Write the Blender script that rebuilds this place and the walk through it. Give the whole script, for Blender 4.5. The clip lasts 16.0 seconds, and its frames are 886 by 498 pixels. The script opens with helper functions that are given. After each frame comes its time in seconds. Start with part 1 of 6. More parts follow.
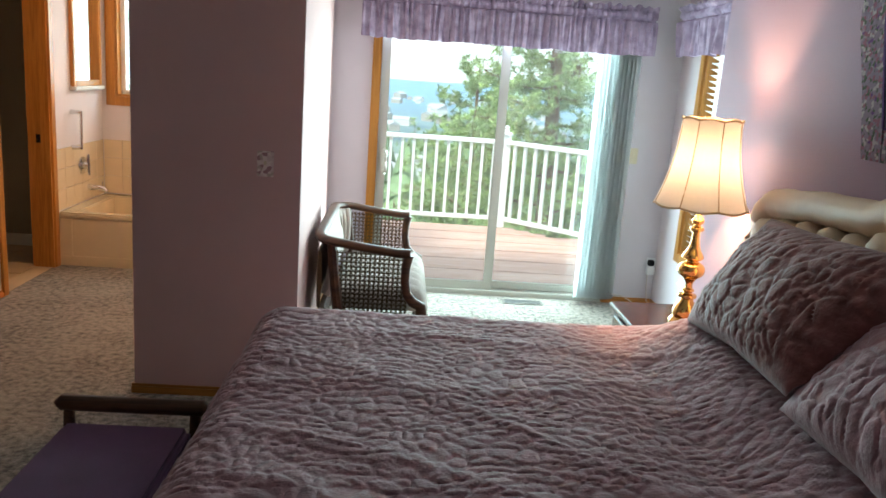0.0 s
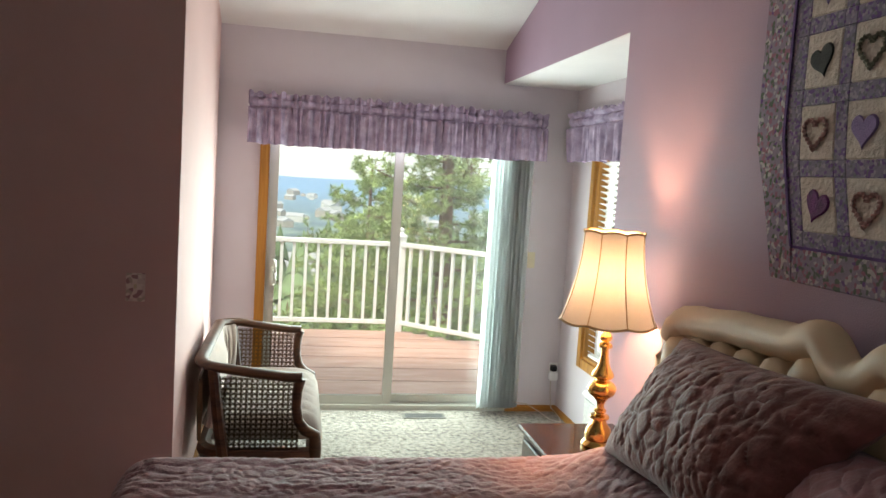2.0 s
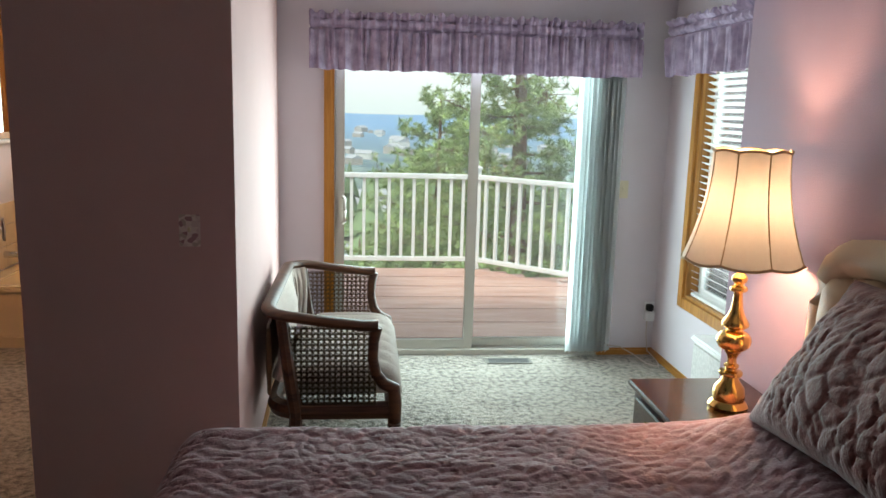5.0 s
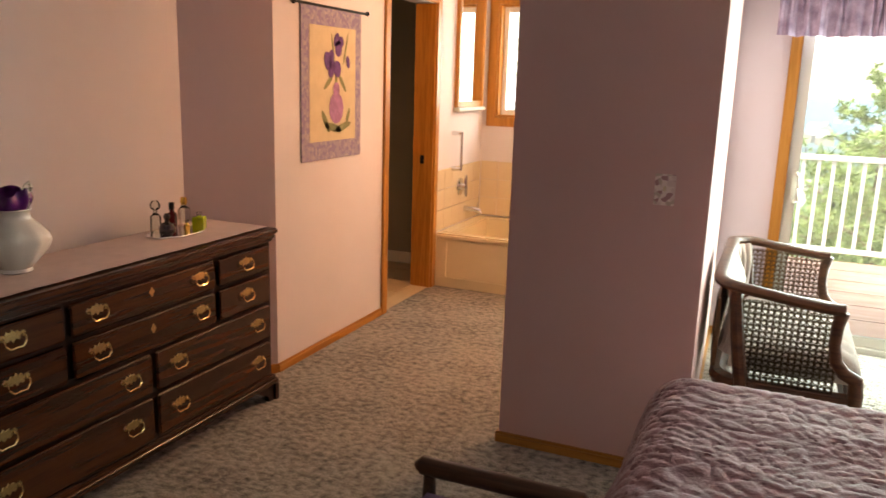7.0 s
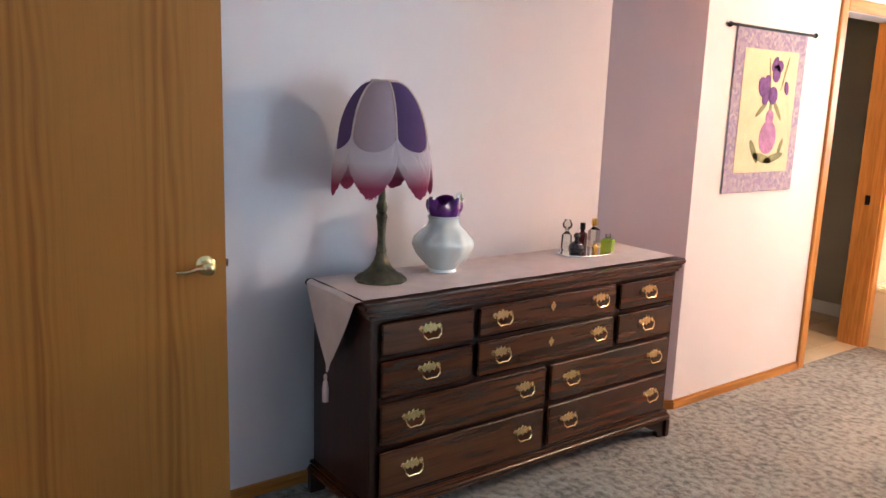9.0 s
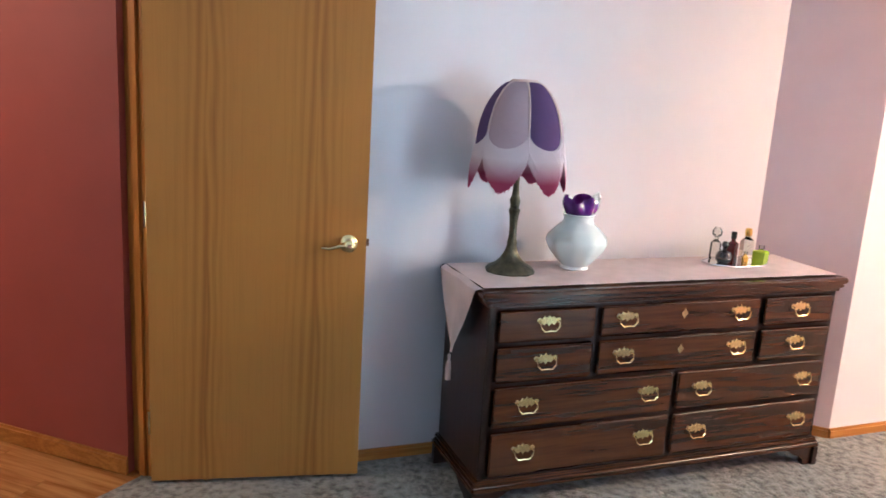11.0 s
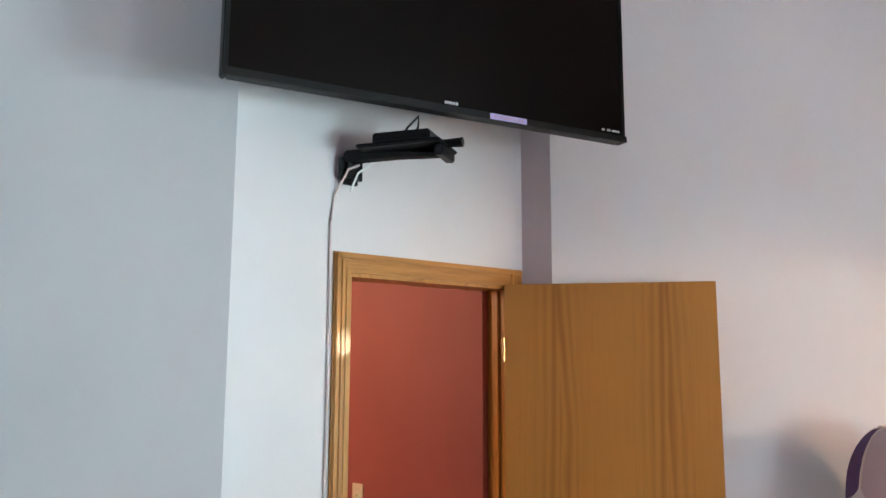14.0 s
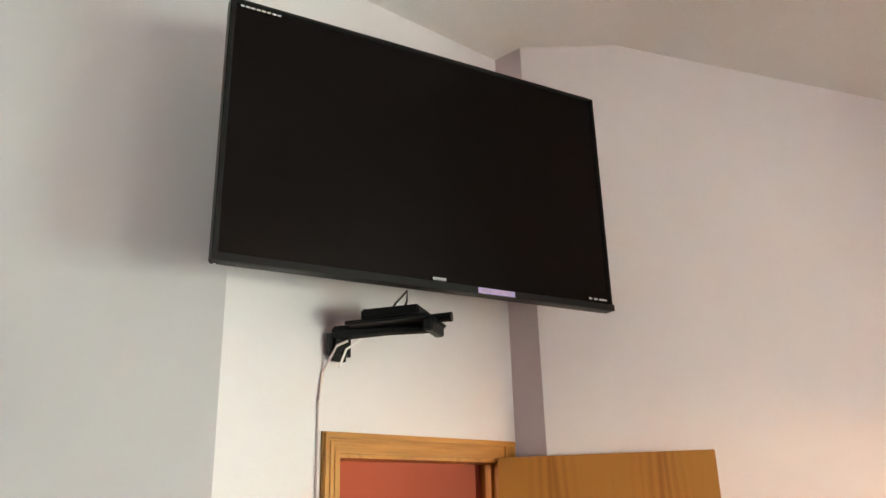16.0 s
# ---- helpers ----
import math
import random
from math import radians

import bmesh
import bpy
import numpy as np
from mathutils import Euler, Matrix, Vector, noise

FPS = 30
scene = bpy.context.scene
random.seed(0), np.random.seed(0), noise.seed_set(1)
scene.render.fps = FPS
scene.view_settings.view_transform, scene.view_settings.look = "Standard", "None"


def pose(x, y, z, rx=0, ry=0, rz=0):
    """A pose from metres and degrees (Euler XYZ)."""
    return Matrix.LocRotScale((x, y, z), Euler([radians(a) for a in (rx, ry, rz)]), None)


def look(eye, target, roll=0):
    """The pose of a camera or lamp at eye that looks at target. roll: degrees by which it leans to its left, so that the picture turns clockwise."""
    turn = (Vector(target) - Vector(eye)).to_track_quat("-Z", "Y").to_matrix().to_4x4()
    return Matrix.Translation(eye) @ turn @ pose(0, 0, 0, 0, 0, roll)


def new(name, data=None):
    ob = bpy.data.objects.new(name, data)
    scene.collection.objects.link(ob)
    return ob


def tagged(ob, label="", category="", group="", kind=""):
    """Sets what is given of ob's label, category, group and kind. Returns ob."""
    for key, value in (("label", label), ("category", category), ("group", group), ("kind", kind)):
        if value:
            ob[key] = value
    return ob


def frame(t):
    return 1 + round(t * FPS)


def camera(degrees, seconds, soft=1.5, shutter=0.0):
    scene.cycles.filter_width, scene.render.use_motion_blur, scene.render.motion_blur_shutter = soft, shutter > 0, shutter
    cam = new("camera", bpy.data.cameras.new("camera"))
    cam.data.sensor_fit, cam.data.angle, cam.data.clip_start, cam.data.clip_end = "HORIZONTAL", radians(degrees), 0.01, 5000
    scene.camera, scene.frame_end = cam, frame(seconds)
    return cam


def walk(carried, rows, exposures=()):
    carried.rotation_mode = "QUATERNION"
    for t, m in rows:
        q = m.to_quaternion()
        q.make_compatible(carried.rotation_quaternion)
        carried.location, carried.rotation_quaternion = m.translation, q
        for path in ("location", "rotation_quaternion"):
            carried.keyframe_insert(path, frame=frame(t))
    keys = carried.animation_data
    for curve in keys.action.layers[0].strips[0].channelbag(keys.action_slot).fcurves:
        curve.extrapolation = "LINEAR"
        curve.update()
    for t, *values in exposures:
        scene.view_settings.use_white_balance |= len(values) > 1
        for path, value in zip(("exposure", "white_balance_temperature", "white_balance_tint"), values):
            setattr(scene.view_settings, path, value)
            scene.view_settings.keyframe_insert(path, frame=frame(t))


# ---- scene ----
cam = camera(59.3, 16.0, shutter=0.12)

PATH = [
    (0, (1.292, -0.043, 1.607), (1.414, 1.904, 1.169), 4.2),
    (0.5, (1.325, 0.014, 1.638), (1.577, 1.971, 1.308), 3.7),
    (1, (1.347, 0.062, 1.655), (1.64, 2.023, 1.394), 3.3),
    (1.5, (1.355, 0.137, 1.658), (1.664, 2.101, 1.445), 3.7),
    (2, (1.313, 0.21, 1.675), (1.686, 2.167, 1.492), 3.6),
    (2.5, (1.281, 0.271, 1.675), (1.647, 2.229, 1.501), 2.8),
    (3, (1.287, 0.368, 1.676), (1.58, 2.339, 1.513), 1.7),
    (3.5, (1.321, 0.495, 1.674), (1.543, 2.476, 1.509), 1.1),
    (3.7, (1.323, 0.528, 1.672), (1.517, 2.511, 1.497), 1.0),
    (5.8, (1.271, 0.699, 1.558), (1.474, 2.645, 1.126), 1.9),
    (6, (1.233, 0.672, 1.544), (1.290, 2.627, 1.112), 1.9),
    (6.5, (1.131, 0.633, 1.529), (0.747, 2.549, 1.088), 1.8),
    (7, (1.041, 0.562, 1.531), (0.283, 2.365, 1.101), 1.8),
    (7.5, (0.981, 0.521, 1.523), (-0.040, 2.193, 1.117), 1.8),
    (8, (0.942, 0.49, 1.507), (-0.27, 2.033, 1.121), 1.6),
    (8.5, (0.942, 0.502, 1.503), (-0.463, 1.874, 1.125), 1.6),
    (8.7, (0.973, 0.563, 1.493), (-0.518, 1.841, 1.116), 1.7),
    (10.8, (1.294, 0.781, 1.528), (-0.476, 1.604, 1.094), 3.8),
    (11, (1.289, 0.819, 1.526), (-0.536, 1.522, 1.104), 3.5),
    (11.5, (1.273, 0.812, 1.55), (-0.629, 1.307, 1.181), 2.1),
    (12, (1.298, 0.748, 1.578), (-0.654, 1.101, 1.321), 1.4),
    (12.5, (1.323, 0.697, 1.611), (-0.665, 0.858, 1.458), 0.8),
    (13, (1.358, 0.689, 1.664), (-0.641, 0.736, 1.623), 0.6),
    (13.5, (1.376, 0.671, 1.706), (-0.621, 0.658, 1.819), 0.6),
    (14, (1.4, 0.66, 1.753), (-0.578, 0.602, 2.041), 0.2),
    (14.5, (1.41, 0.664, 1.79), (-0.545, 0.592, 2.206), 0.4),
    (15, (1.408, 0.655, 1.816), (-0.529, 0.603, 2.314), 0.2),
    (15.5, (1.409, 0.654, 1.831), (-0.507, 0.62, 2.404), -0.4),
    (16, (1.402, 0.642, 1.84), (-0.488, 0.632, 2.494), -1.5),
]
EXPOSURES = [  # seconds, stops, kelvin, tint
    (0, 1.24, 6800, 11), (1, 1.06, 7500, 16), (2, 0.90, 8000, 20), (3.5, 0.70, 7700, 20), (6, 0.62, 7100, 16), (6.5, 1.16, 7900, 18), (7, 1.75, 8700, 22), (7.5, 2.48, 7000, 11), (8.5, 2.76, 5700, 6),
    (11, 3.30, 5300, 3), (12.5, 3.10, 5900, 5), (13.5, 3.02, 6500, 9), (14.5, 3.30, 6700, 8), (16, 3.36, 8600, 14),
]
walk(cam, [(t, look(eye, target, roll)) for t, eye, target, roll in PATH], EXPOSURES)

# ---------------------------------------------------------------- light
world = bpy.data.worlds.new("world")
scene.world = world
world.use_nodes = True
wn, wl = world.node_tree.nodes, world.node_tree.links
sky = wn.new("ShaderNodeTexSky")
sky.sky_type, sky.sun_disc = "NISHITA", False
sky.sun_elevation, sky.sun_rotation = radians(57), radians(209)
sky.dust_density, sky.air_density = 1.5, 1.0
veil = wn.new("ShaderNodeMix")          # thin bright overcast in front of the blue sky
veil.data_type = "RGBA"
veil.inputs[0].default_value = 0.6
veil.inputs[7].default_value = (7.2, 7.7, 8.2, 1)
wl.new(sky.outputs[0], veil.inputs[6])
wl.new(veil.outputs[2], wn["Background"].inputs[0])
wn["Background"].inputs[1].default_value = 0.15
sun = new("sun", bpy.data.lights.new("sun", "SUN"))
sun.data.energy, sun.data.angle, sun.data.color = 2.2, radians(12), (1.0, 0.95, 0.88)
sun.matrix_world = look((-5, -9, 16), (0, 0, 0))


def lamp(name, kind, at, energy, color, size=0.1, target=None, size_y=None):
    ob = new(name, bpy.data.lights.new(name, kind))
    ob.data.energy, ob.data.color = energy, color
    if kind == "AREA":
        ob.data.size = size
        if size_y:
            ob.data.shape, ob.data.size_y = "RECTANGLE", size_y
    else:
        ob.data.shadow_soft_size = size
    ob.matrix_world = look(at, target) if target else pose(*at)
    return ob


WARM = (1.0, 0.68, 0.42)
lamp("bulb_light", "POINT", (2.502, 2.99, 1.335), 14.5, WARM, 0.04)
lamp("bath_light", "POINT", (0.50, 5.0, 1.92), 18, (1.0, 0.70, 0.43), 0.12)
lamp("hall_light", "POINT", (-1.6, -1.2, 2.25), 4.2, (1.0, 0.72, 0.5), 0.12)
lamp("door_daylight", "AREA", (1.98, 5.60, 1.05), 63, (0.63, 0.93, 1.0), 1.6, (1.98, 0, 0.9), 1.9)
lamp("window_daylight", "AREA", (3.42, 4.72, 1.3), 16, (0.82, 0.94, 1.0), 0.9, (0, 4.72, 1.2), 1.2)
lamp("bath_daylight", "AREA", (-0.75, 6.84, 1.68), 6, (0.80, 0.95, 1.0), 0.7, (-0.75, 0, 1.2), 0.85)

# ---------------------------------------------------------------- materials


def mat(name, color, rough=0.6, var=0.12, scale=6.0, bump=0.0, bump_scale=200.0, metal=0.0, spec=0.5, coat=0.0, sheen=0.0, color2=None, stretch=(1, 1, 1)):
    m = bpy.data.materials.new(name)
    m.use_nodes = True
    n, l = m.node_tree.nodes, m.node_tree.links
    b = n["Principled BSDF"]
    b.inputs["Roughness"].default_value = rough
    b.inputs["Metallic"].default_value = metal
    b.inputs["Specular IOR Level"].default_value = spec
    b.inputs["Coat Weight"].default_value = coat
    b.inputs["Sheen Weight"].default_value = sheen
    tc, mp = n.new("ShaderNodeTexCoord"), n.new("ShaderNodeMapping")
    mp.inputs["Scale"].default_value = stretch
    l.new(tc.outputs["Object"], mp.inputs[0])
    a, c = n.new("ShaderNodeTexNoise"), n.new("ShaderNodeTexNoise")
    a.inputs["Scale"].default_value, a.inputs["Detail"].default_value = scale, 6
    c.inputs["Scale"].default_value, c.inputs["Detail"].default_value = bump_scale, 4
    for t in (a, c):
        l.new(mp.outputs[0], t.inputs["Vector"])
    ramp = n.new("ShaderNodeValToRGB")
    two = color2 or color
    ramp.color_ramp.elements[0].color = (*[v * (1 - var) for v in color], 1)
    ramp.color_ramp.elements[1].color = (*[min(1, v * (1 + var)) for v in two], 1)
    ramp.color_ramp.elements[0].position, ramp.color_ramp.elements[1].position = 0.3, 0.7
    l.new(a.outputs[0], ramp.inputs[0])
    l.new(ramp.outputs[0], b.inputs["Base Color"])
    if bump:
        bp = n.new("ShaderNodeBump")
        bp.inputs["Strength"].default_value, bp.inputs["Distance"].default_value = min(1, bump), 0.01
        l.new(c.outputs[0], bp.inputs["Height"])
        l.new(bp.outputs[0], b.inputs["Normal"])
    return m


def wood(name, dark, light, rough=0.4, scale=1.0, coat=0.2, axis=2, rings=7.0):
    """Grain that runs along the axis, with fine pores."""
    m = bpy.data.materials.new(name)
    m.use_nodes = True
    n, l = m.node_tree.nodes, m.node_tree.links
    b = n["Principled BSDF"]
    b.inputs["Roughness"].default_value, b.inputs["Coat Weight"].default_value = rough, coat
    b.inputs["Specular IOR Level"].default_value = 0.35
    tc, mp = n.new("ShaderNodeTexCoord"), n.new("ShaderNodeMapping")
    st = [9.0 * scale] * 3
    st[axis] = 0.55 * scale
    mp.inputs["Scale"].default_value = st
    l.new(tc.outputs["Object"], mp.inputs[0])
    inf = n.new("ShaderNodeObjectInfo")
    add = n.new("ShaderNodeVectorMath")
    l.new(mp.outputs[0], add.inputs[0])
    l.new(inf.outputs["Random"], add.inputs[1])
    w = n.new("ShaderNodeTexNoise")
    w.inputs["Scale"].default_value, w.inputs["Detail"].default_value, w.inputs["Distortion"].default_value = 0.45, 2, 0.6
    l.new(add.outputs[0], w.inputs["Vector"])
    mul = n.new("ShaderNodeMath")
    mul.operation = "MULTIPLY"
    mul.inputs[1].default_value = rings * 6
    l.new(w.outputs[0], mul.inputs[0])
    sn = n.new("ShaderNodeMath")
    sn.operation = "SINE"
    l.new(mul.outputs[0], sn.inputs[0])
    f = n.new("ShaderNodeTexNoise")
    f.inputs["Scale"].default_value, f.inputs["Detail"].default_value = 9, 5
    l.new(add.outputs[0], f.inputs["Vector"])
    mix = n.new("ShaderNodeMath")
    mix.operation = "MULTIPLY_ADD"
    mix.inputs[1].default_value = 0.17
    l.new(sn.outputs[0], mix.inputs[0])
    l.new(f.outputs[0], mix.inputs[2])
    ramp = n.new("ShaderNodeValToRGB")
    ramp.color_ramp.elements[0].color, ramp.color_ramp.elements[1].color = (*dark, 1), (*light, 1)
    ramp.color_ramp.elements[0].position, ramp.color_ramp.elements[1].position = 0.25, 0.72
    l.new(mix.outputs[0], ramp.inputs[0])
    l.new(ramp.outputs[0], b.inputs["Base Color"])
    bp = n.new("ShaderNodeBump")
    bp.inputs["Strength"].default_value, bp.inputs["Distance"].default_value = 0.12, 0.003
    l.new(mix.outputs[0], bp.inputs["Height"])
    l.new(bp.outputs[0], b.inputs["Normal"])
    return m


def veneer(name, dark, light, half):
    """Flat-cut oak veneer: even straight grain with a nested cathedral figure down the middle of each leaf of veneer."""
    m = bpy.data.materials.new(name)
    m.use_nodes = True
    n, l = m.node_tree.nodes, m.node_tree.links
    b = n["Principled BSDF"]
    b.inputs["Roughness"].default_value, b.inputs["Coat Weight"].default_value = 0.42, 0.15
    b.inputs["Specular IOR Level"].default_value = 0.35

    def op(kind, a, c=None, d=None):
        k = n.new("ShaderNodeMath")
        k.operation = kind
        for i, v in enumerate((a, c, d)):
            if v is None:
                continue
            if isinstance(v, (int, float)):
                k.inputs[i].default_value = v
            else:
                l.new(v, k.inputs[i])
        return k.outputs[0]
    tc, sep, mp = n.new("ShaderNodeTexCoord"), n.new("ShaderNodeSeparateXYZ"), n.new("ShaderNodeMapping")
    l.new(tc.outputs["Object"], sep.inputs[0])
    mp.inputs["Scale"].default_value = (5.0, 5.0, 0.8)
    l.new(tc.outputs["Object"], mp.inputs[0])
    wob, pore = n.new("ShaderNodeTexNoise"), n.new("ShaderNodeTexNoise")
    wob.inputs["Scale"].default_value, wob.inputs["Detail"].default_value = 1.3, 2
    pore.inputs["Scale"].default_value, pore.inputs["Detail"].default_value = 1.0, 5
    m2 = n.new("ShaderNodeMapping")
    m2.inputs["Scale"].default_value = (170, 170, 3.5)
    l.new(tc.outputs["Object"], m2.inputs[0])
    l.new(mp.outputs[0], wob.inputs["Vector"])
    l.new(m2.outputs[0], pore.inputs["Vector"])
    bend = op("MULTIPLY_ADD", wob.outputs[0], 0.07, -0.035)
    off = op("ADD", sep.outputs[0], bend)
    d = op("ABSOLUTE", op("SUBTRACT", op("FRACT", op("DIVIDE", off, half)), 0.5))     # 0 in the middle of a leaf of veneer, 0.5 at its edge
    rings = op("SINE", op("ADD", op("MULTIPLY", d, 75.0), op("ADD", op("MULTIPLY", sep.outputs[2], 4.0), op("MULTIPLY", wob.outputs[0], 9.0))))
    near = op("POWER", op("SUBTRACT", 1.0, op("MULTIPLY", d, 1.9)), 3.0)
    fig = op("MULTIPLY", op("MULTIPLY_ADD", rings, 0.5, 0.5), near)
    mixv = op("ADD", op("MULTIPLY", fig, 0.9), op("MULTIPLY", op("SUBTRACT", pore.outputs[0], 0.5), 0.9))
    ramp = n.new("ShaderNodeValToRGB")
    ramp.color_ramp.elements[0].color, ramp.color_ramp.elements[1].color = (*light, 1), (*dark, 1)
    ramp.color_ramp.elements[0].position, ramp.color_ramp.elements[1].position = 0.0, 0.85
    l.new(mixv, ramp.inputs[0])
    l.new(ramp.outputs[0], b.inputs["Base Color"])
    bp = n.new("ShaderNodeBump")
    bp.inputs["Strength"].default_value, bp.inputs["Distance"].default_value = 0.1, 0.002
    l.new(mixv, bp.inputs["Height"])
    l.new(bp.outputs[0], b.inputs["Normal"])
    return m


def turned(name, material, angle):
    """The same wood with its grain turned about the upright axis."""
    m = material.copy()
    m.name = name
    n, l = m.node_tree.nodes, m.node_tree.links
    mp = [k for k in n if k.bl_idname == "ShaderNodeMapping"][0]
    tc = [k for k in n if k.bl_idname == "ShaderNodeTexCoord"][0]
    rt = n.new("ShaderNodeMapping")
    rt.inputs["Rotation"].default_value = (0, 0, -angle)
    l.new(tc.outputs["Object"], rt.inputs[0])
    l.new(rt.outputs[0], mp.inputs[0])
    return m


def glass(name, tint=(0.93, 0.98, 0.96), haze=0.0):
    """A thin pane: mostly clear, with a weak mirror image."""
    m = bpy.data.materials.new(name)
    m.use_nodes = True
    n, l = m.node_tree.nodes, m.node_tree.links
    out = n["Material Output"]
    tr, gl, mx, fr = n.new("ShaderNodeBsdfTransparent"), n.new("ShaderNodeBsdfGlossy"), n.new("ShaderNodeMixShader"), n.new("ShaderNodeFresnel")
    tr.inputs[0].default_value = (*tint, 1)
    gl.inputs["Roughness"].default_value = 0.02
    fr.inputs[0].default_value = 1.4
    l.new(fr.outputs[0], mx.inputs[0])
    du, dm = n.new("ShaderNodeBsdfTranslucent"), n.new("ShaderNodeMixShader")     # milky white mixed in to imitate haze over the outdoors
    dm.inputs[0].default_value = haze
    l.new(tr.outputs[0], dm.inputs[1])
    l.new(du.outputs[0], dm.inputs[2])
    l.new(dm.outputs[0], mx.inputs[1])
    l.new(gl.outputs[0], mx.inputs[2])
    l.new(mx.outputs[0], out.inputs[0])
    return m


def quilted(name, color, light):
    """Soft brushed cloth with fine puckers."""
    m = mat(name, color, 0.72, 0.16, 22.0, 0.28, 110, sheen=0.3, color2=light)
    return m


def carpet(name, dark, light):
    """Cut pile in loose tufts of about two centimetres, with trodden patches."""
    m = mat(name, light, 0.95, sheen=0.2)
    n, l = m.node_tree.nodes, m.node_tree.links
    b = n["Principled BSDF"]
    tc = n.new("ShaderNodeTexCoord")
    tuft, fine, patch = n.new("ShaderNodeTexNoise"), n.new("ShaderNodeTexNoise"), n.new("ShaderNodeTexNoise")
    for t, s, dt in ((tuft, 30, 3), (fine, 170, 2), (patch, 3.0, 4)):
        t.inputs["Scale"].default_value, t.inputs["Detail"].default_value = s, dt
        l.new(tc.outputs["Object"], t.inputs["Vector"])
    ad, ad2 = n.new("ShaderNodeMath"), n.new("ShaderNodeMath")
    ad.operation = ad2.operation = "MULTIPLY_ADD"
    ad.inputs[1].default_value, ad2.inputs[1].default_value = 0.4, 0.4
    l.new(fine.outputs[0], ad.inputs[0])
    l.new(tuft.outputs[0], ad.inputs[2])
    l.new(patch.outputs[0], ad2.inputs[0])
    l.new(ad.outputs[0], ad2.inputs[2])
    ra = n.new("ShaderNodeValToRGB")
    ra.color_ramp.elements[0].color, ra.color_ramp.elements[1].color = (*dark, 1), (*light, 1)
    ra.color_ramp.elements[0].position, ra.color_ramp.elements[1].position = 0.68, 1.08
    l.new(ad2.outputs[0], ra.inputs[0])
    l.new(ra.outputs[0], b.inputs["Base Color"])
    bp = n.new("ShaderNodeBump")
    bp.inputs["Strength"].default_value, bp.inputs["Distance"].default_value = 1.0, 0.02
    l.new(ad.outputs[0], bp.inputs["Height"])
    l.new(bp.outputs[0], b.inputs["Normal"])
    return m


def plain_emit(name, color, strength):
    m = bpy.data.materials.new(name)
    m.use_nodes = True
    b = m.node_tree.nodes["Principled BSDF"]
    b.inputs["Base Color"].default_value = (*color, 1)
    b.inputs["Emission Color"].default_value = (*color, 1)
    b.inputs["Emission Strength"].default_value = strength
    return m


def cloth_shade(name, color, through_weight=0.6):
    """Thin lampshade cloth that lets light through."""
    m = bpy.data.materials.new(name)
    m.use_nodes = True
    n, l = m.node_tree.nodes, m.node_tree.links
    d, t, mx = n.new("ShaderNodeBsdfDiffuse"), n.new("ShaderNodeBsdfTranslucent"), n.new("ShaderNodeMixShader")
    tc, no, ra = n.new("ShaderNodeTexCoord"), n.new("ShaderNodeTexNoise"), n.new("ShaderNodeValToRGB")
    no.inputs["Scale"].default_value = 60
    l.new(tc.outputs["Object"], no.inputs["Vector"])
    ra.color_ramp.elements[0].color, ra.color_ramp.elements[1].color = (*[c * 0.93 for c in color], 1), (*color, 1)
    l.new(no.outputs[0], ra.inputs[0])
    for s in (d, t):
        l.new(ra.outputs[0], s.inputs[0])
    mx.inputs[0].default_value = through_weight
    l.new(d.outputs[0], mx.inputs[1])
    l.new(t.outputs[0], mx.inputs[2])
    l.new(mx.outputs[0], n["Material Output"].inputs[0])
    return m


M_PALE = mat("pale_lilac_paint", (0.67, 0.635, 0.655), 0.75, 0.03, 2.0, 0.13, 260)
# Lilac darkened in the colour for two narrow walls that face away from daylight.
M_SHADELILAC = mat("shaded_lilac_paint", (0.60, 0.49, 0.51), 0.75, 0.03, 2.0, 0.13, 260)
M_ALCOVE = mat("grey_lilac_paint", (0.63, 0.575, 0.61), 0.75, 0.03, 2.0, 0.13, 260)
M_PURPLE = mat("purple_mauve_paint", (0.40, 0.27, 0.36), 0.7, 0.04, 2.0, 0.25, 260)
# Partition's reddish shade is put into its paint colour.
M_SHADEMAUVE = mat("shaded_mauve_paint", (0.64, 0.42, 0.395), 0.75, 0.04, 2.0, 0.25, 260)
M_WHITE = mat("white_ceiling_paint", (0.78, 0.75, 0.74), 0.85, 0.03, 3.0, 0.5, 120)
M_RED = mat("brick_red_paint", (0.31, 0.07, 0.055), 0.6, 0.06, 3.0, 0.2, 220)
M_OLIVE = mat("grey_green_paint", (0.36, 0.34, 0.28), 0.8, 0.04, 3.0, 0.2, 200)
M_CARPET = carpet("grey_beige_carpet", (0.06, 0.049, 0.039), (0.32, 0.28, 0.232))
M_OAK = wood("golden_oak", (0.345, 0.138, 0.023), (0.49, 0.215, 0.044), 0.42, 1.7, 0.12)
M_OAKX = wood("golden_oak_level", (0.345, 0.138, 0.023), (0.49, 0.215, 0.044), 0.42, 1.7, 0.12, 0)
M_OAKY = wood("golden_oak_along", (0.345, 0.138, 0.023), (0.49, 0.215, 0.044), 0.42, 1.7, 0.12, 1)
M_DOOR = veneer("oak_veneer", (0.285, 0.110, 0.019), (0.415, 0.180, 0.036), 0.385)
M_FLOORWOOD = wood("hall_oak_floor", (0.30, 0.11, 0.025), (0.52, 0.24, 0.07), 0.25, 1.0, 0.4, 0)
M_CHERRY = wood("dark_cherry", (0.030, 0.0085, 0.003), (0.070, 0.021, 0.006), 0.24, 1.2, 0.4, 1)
# Upright grain, and darker than dark_cherry: bodies, feet, gaps between drawers.
M_CHERRYV = wood("darker_cherry_upright", (0.012, 0.003, 0.0018), (0.028, 0.007, 0.003), 0.3, 1.2, 0.3, 2)
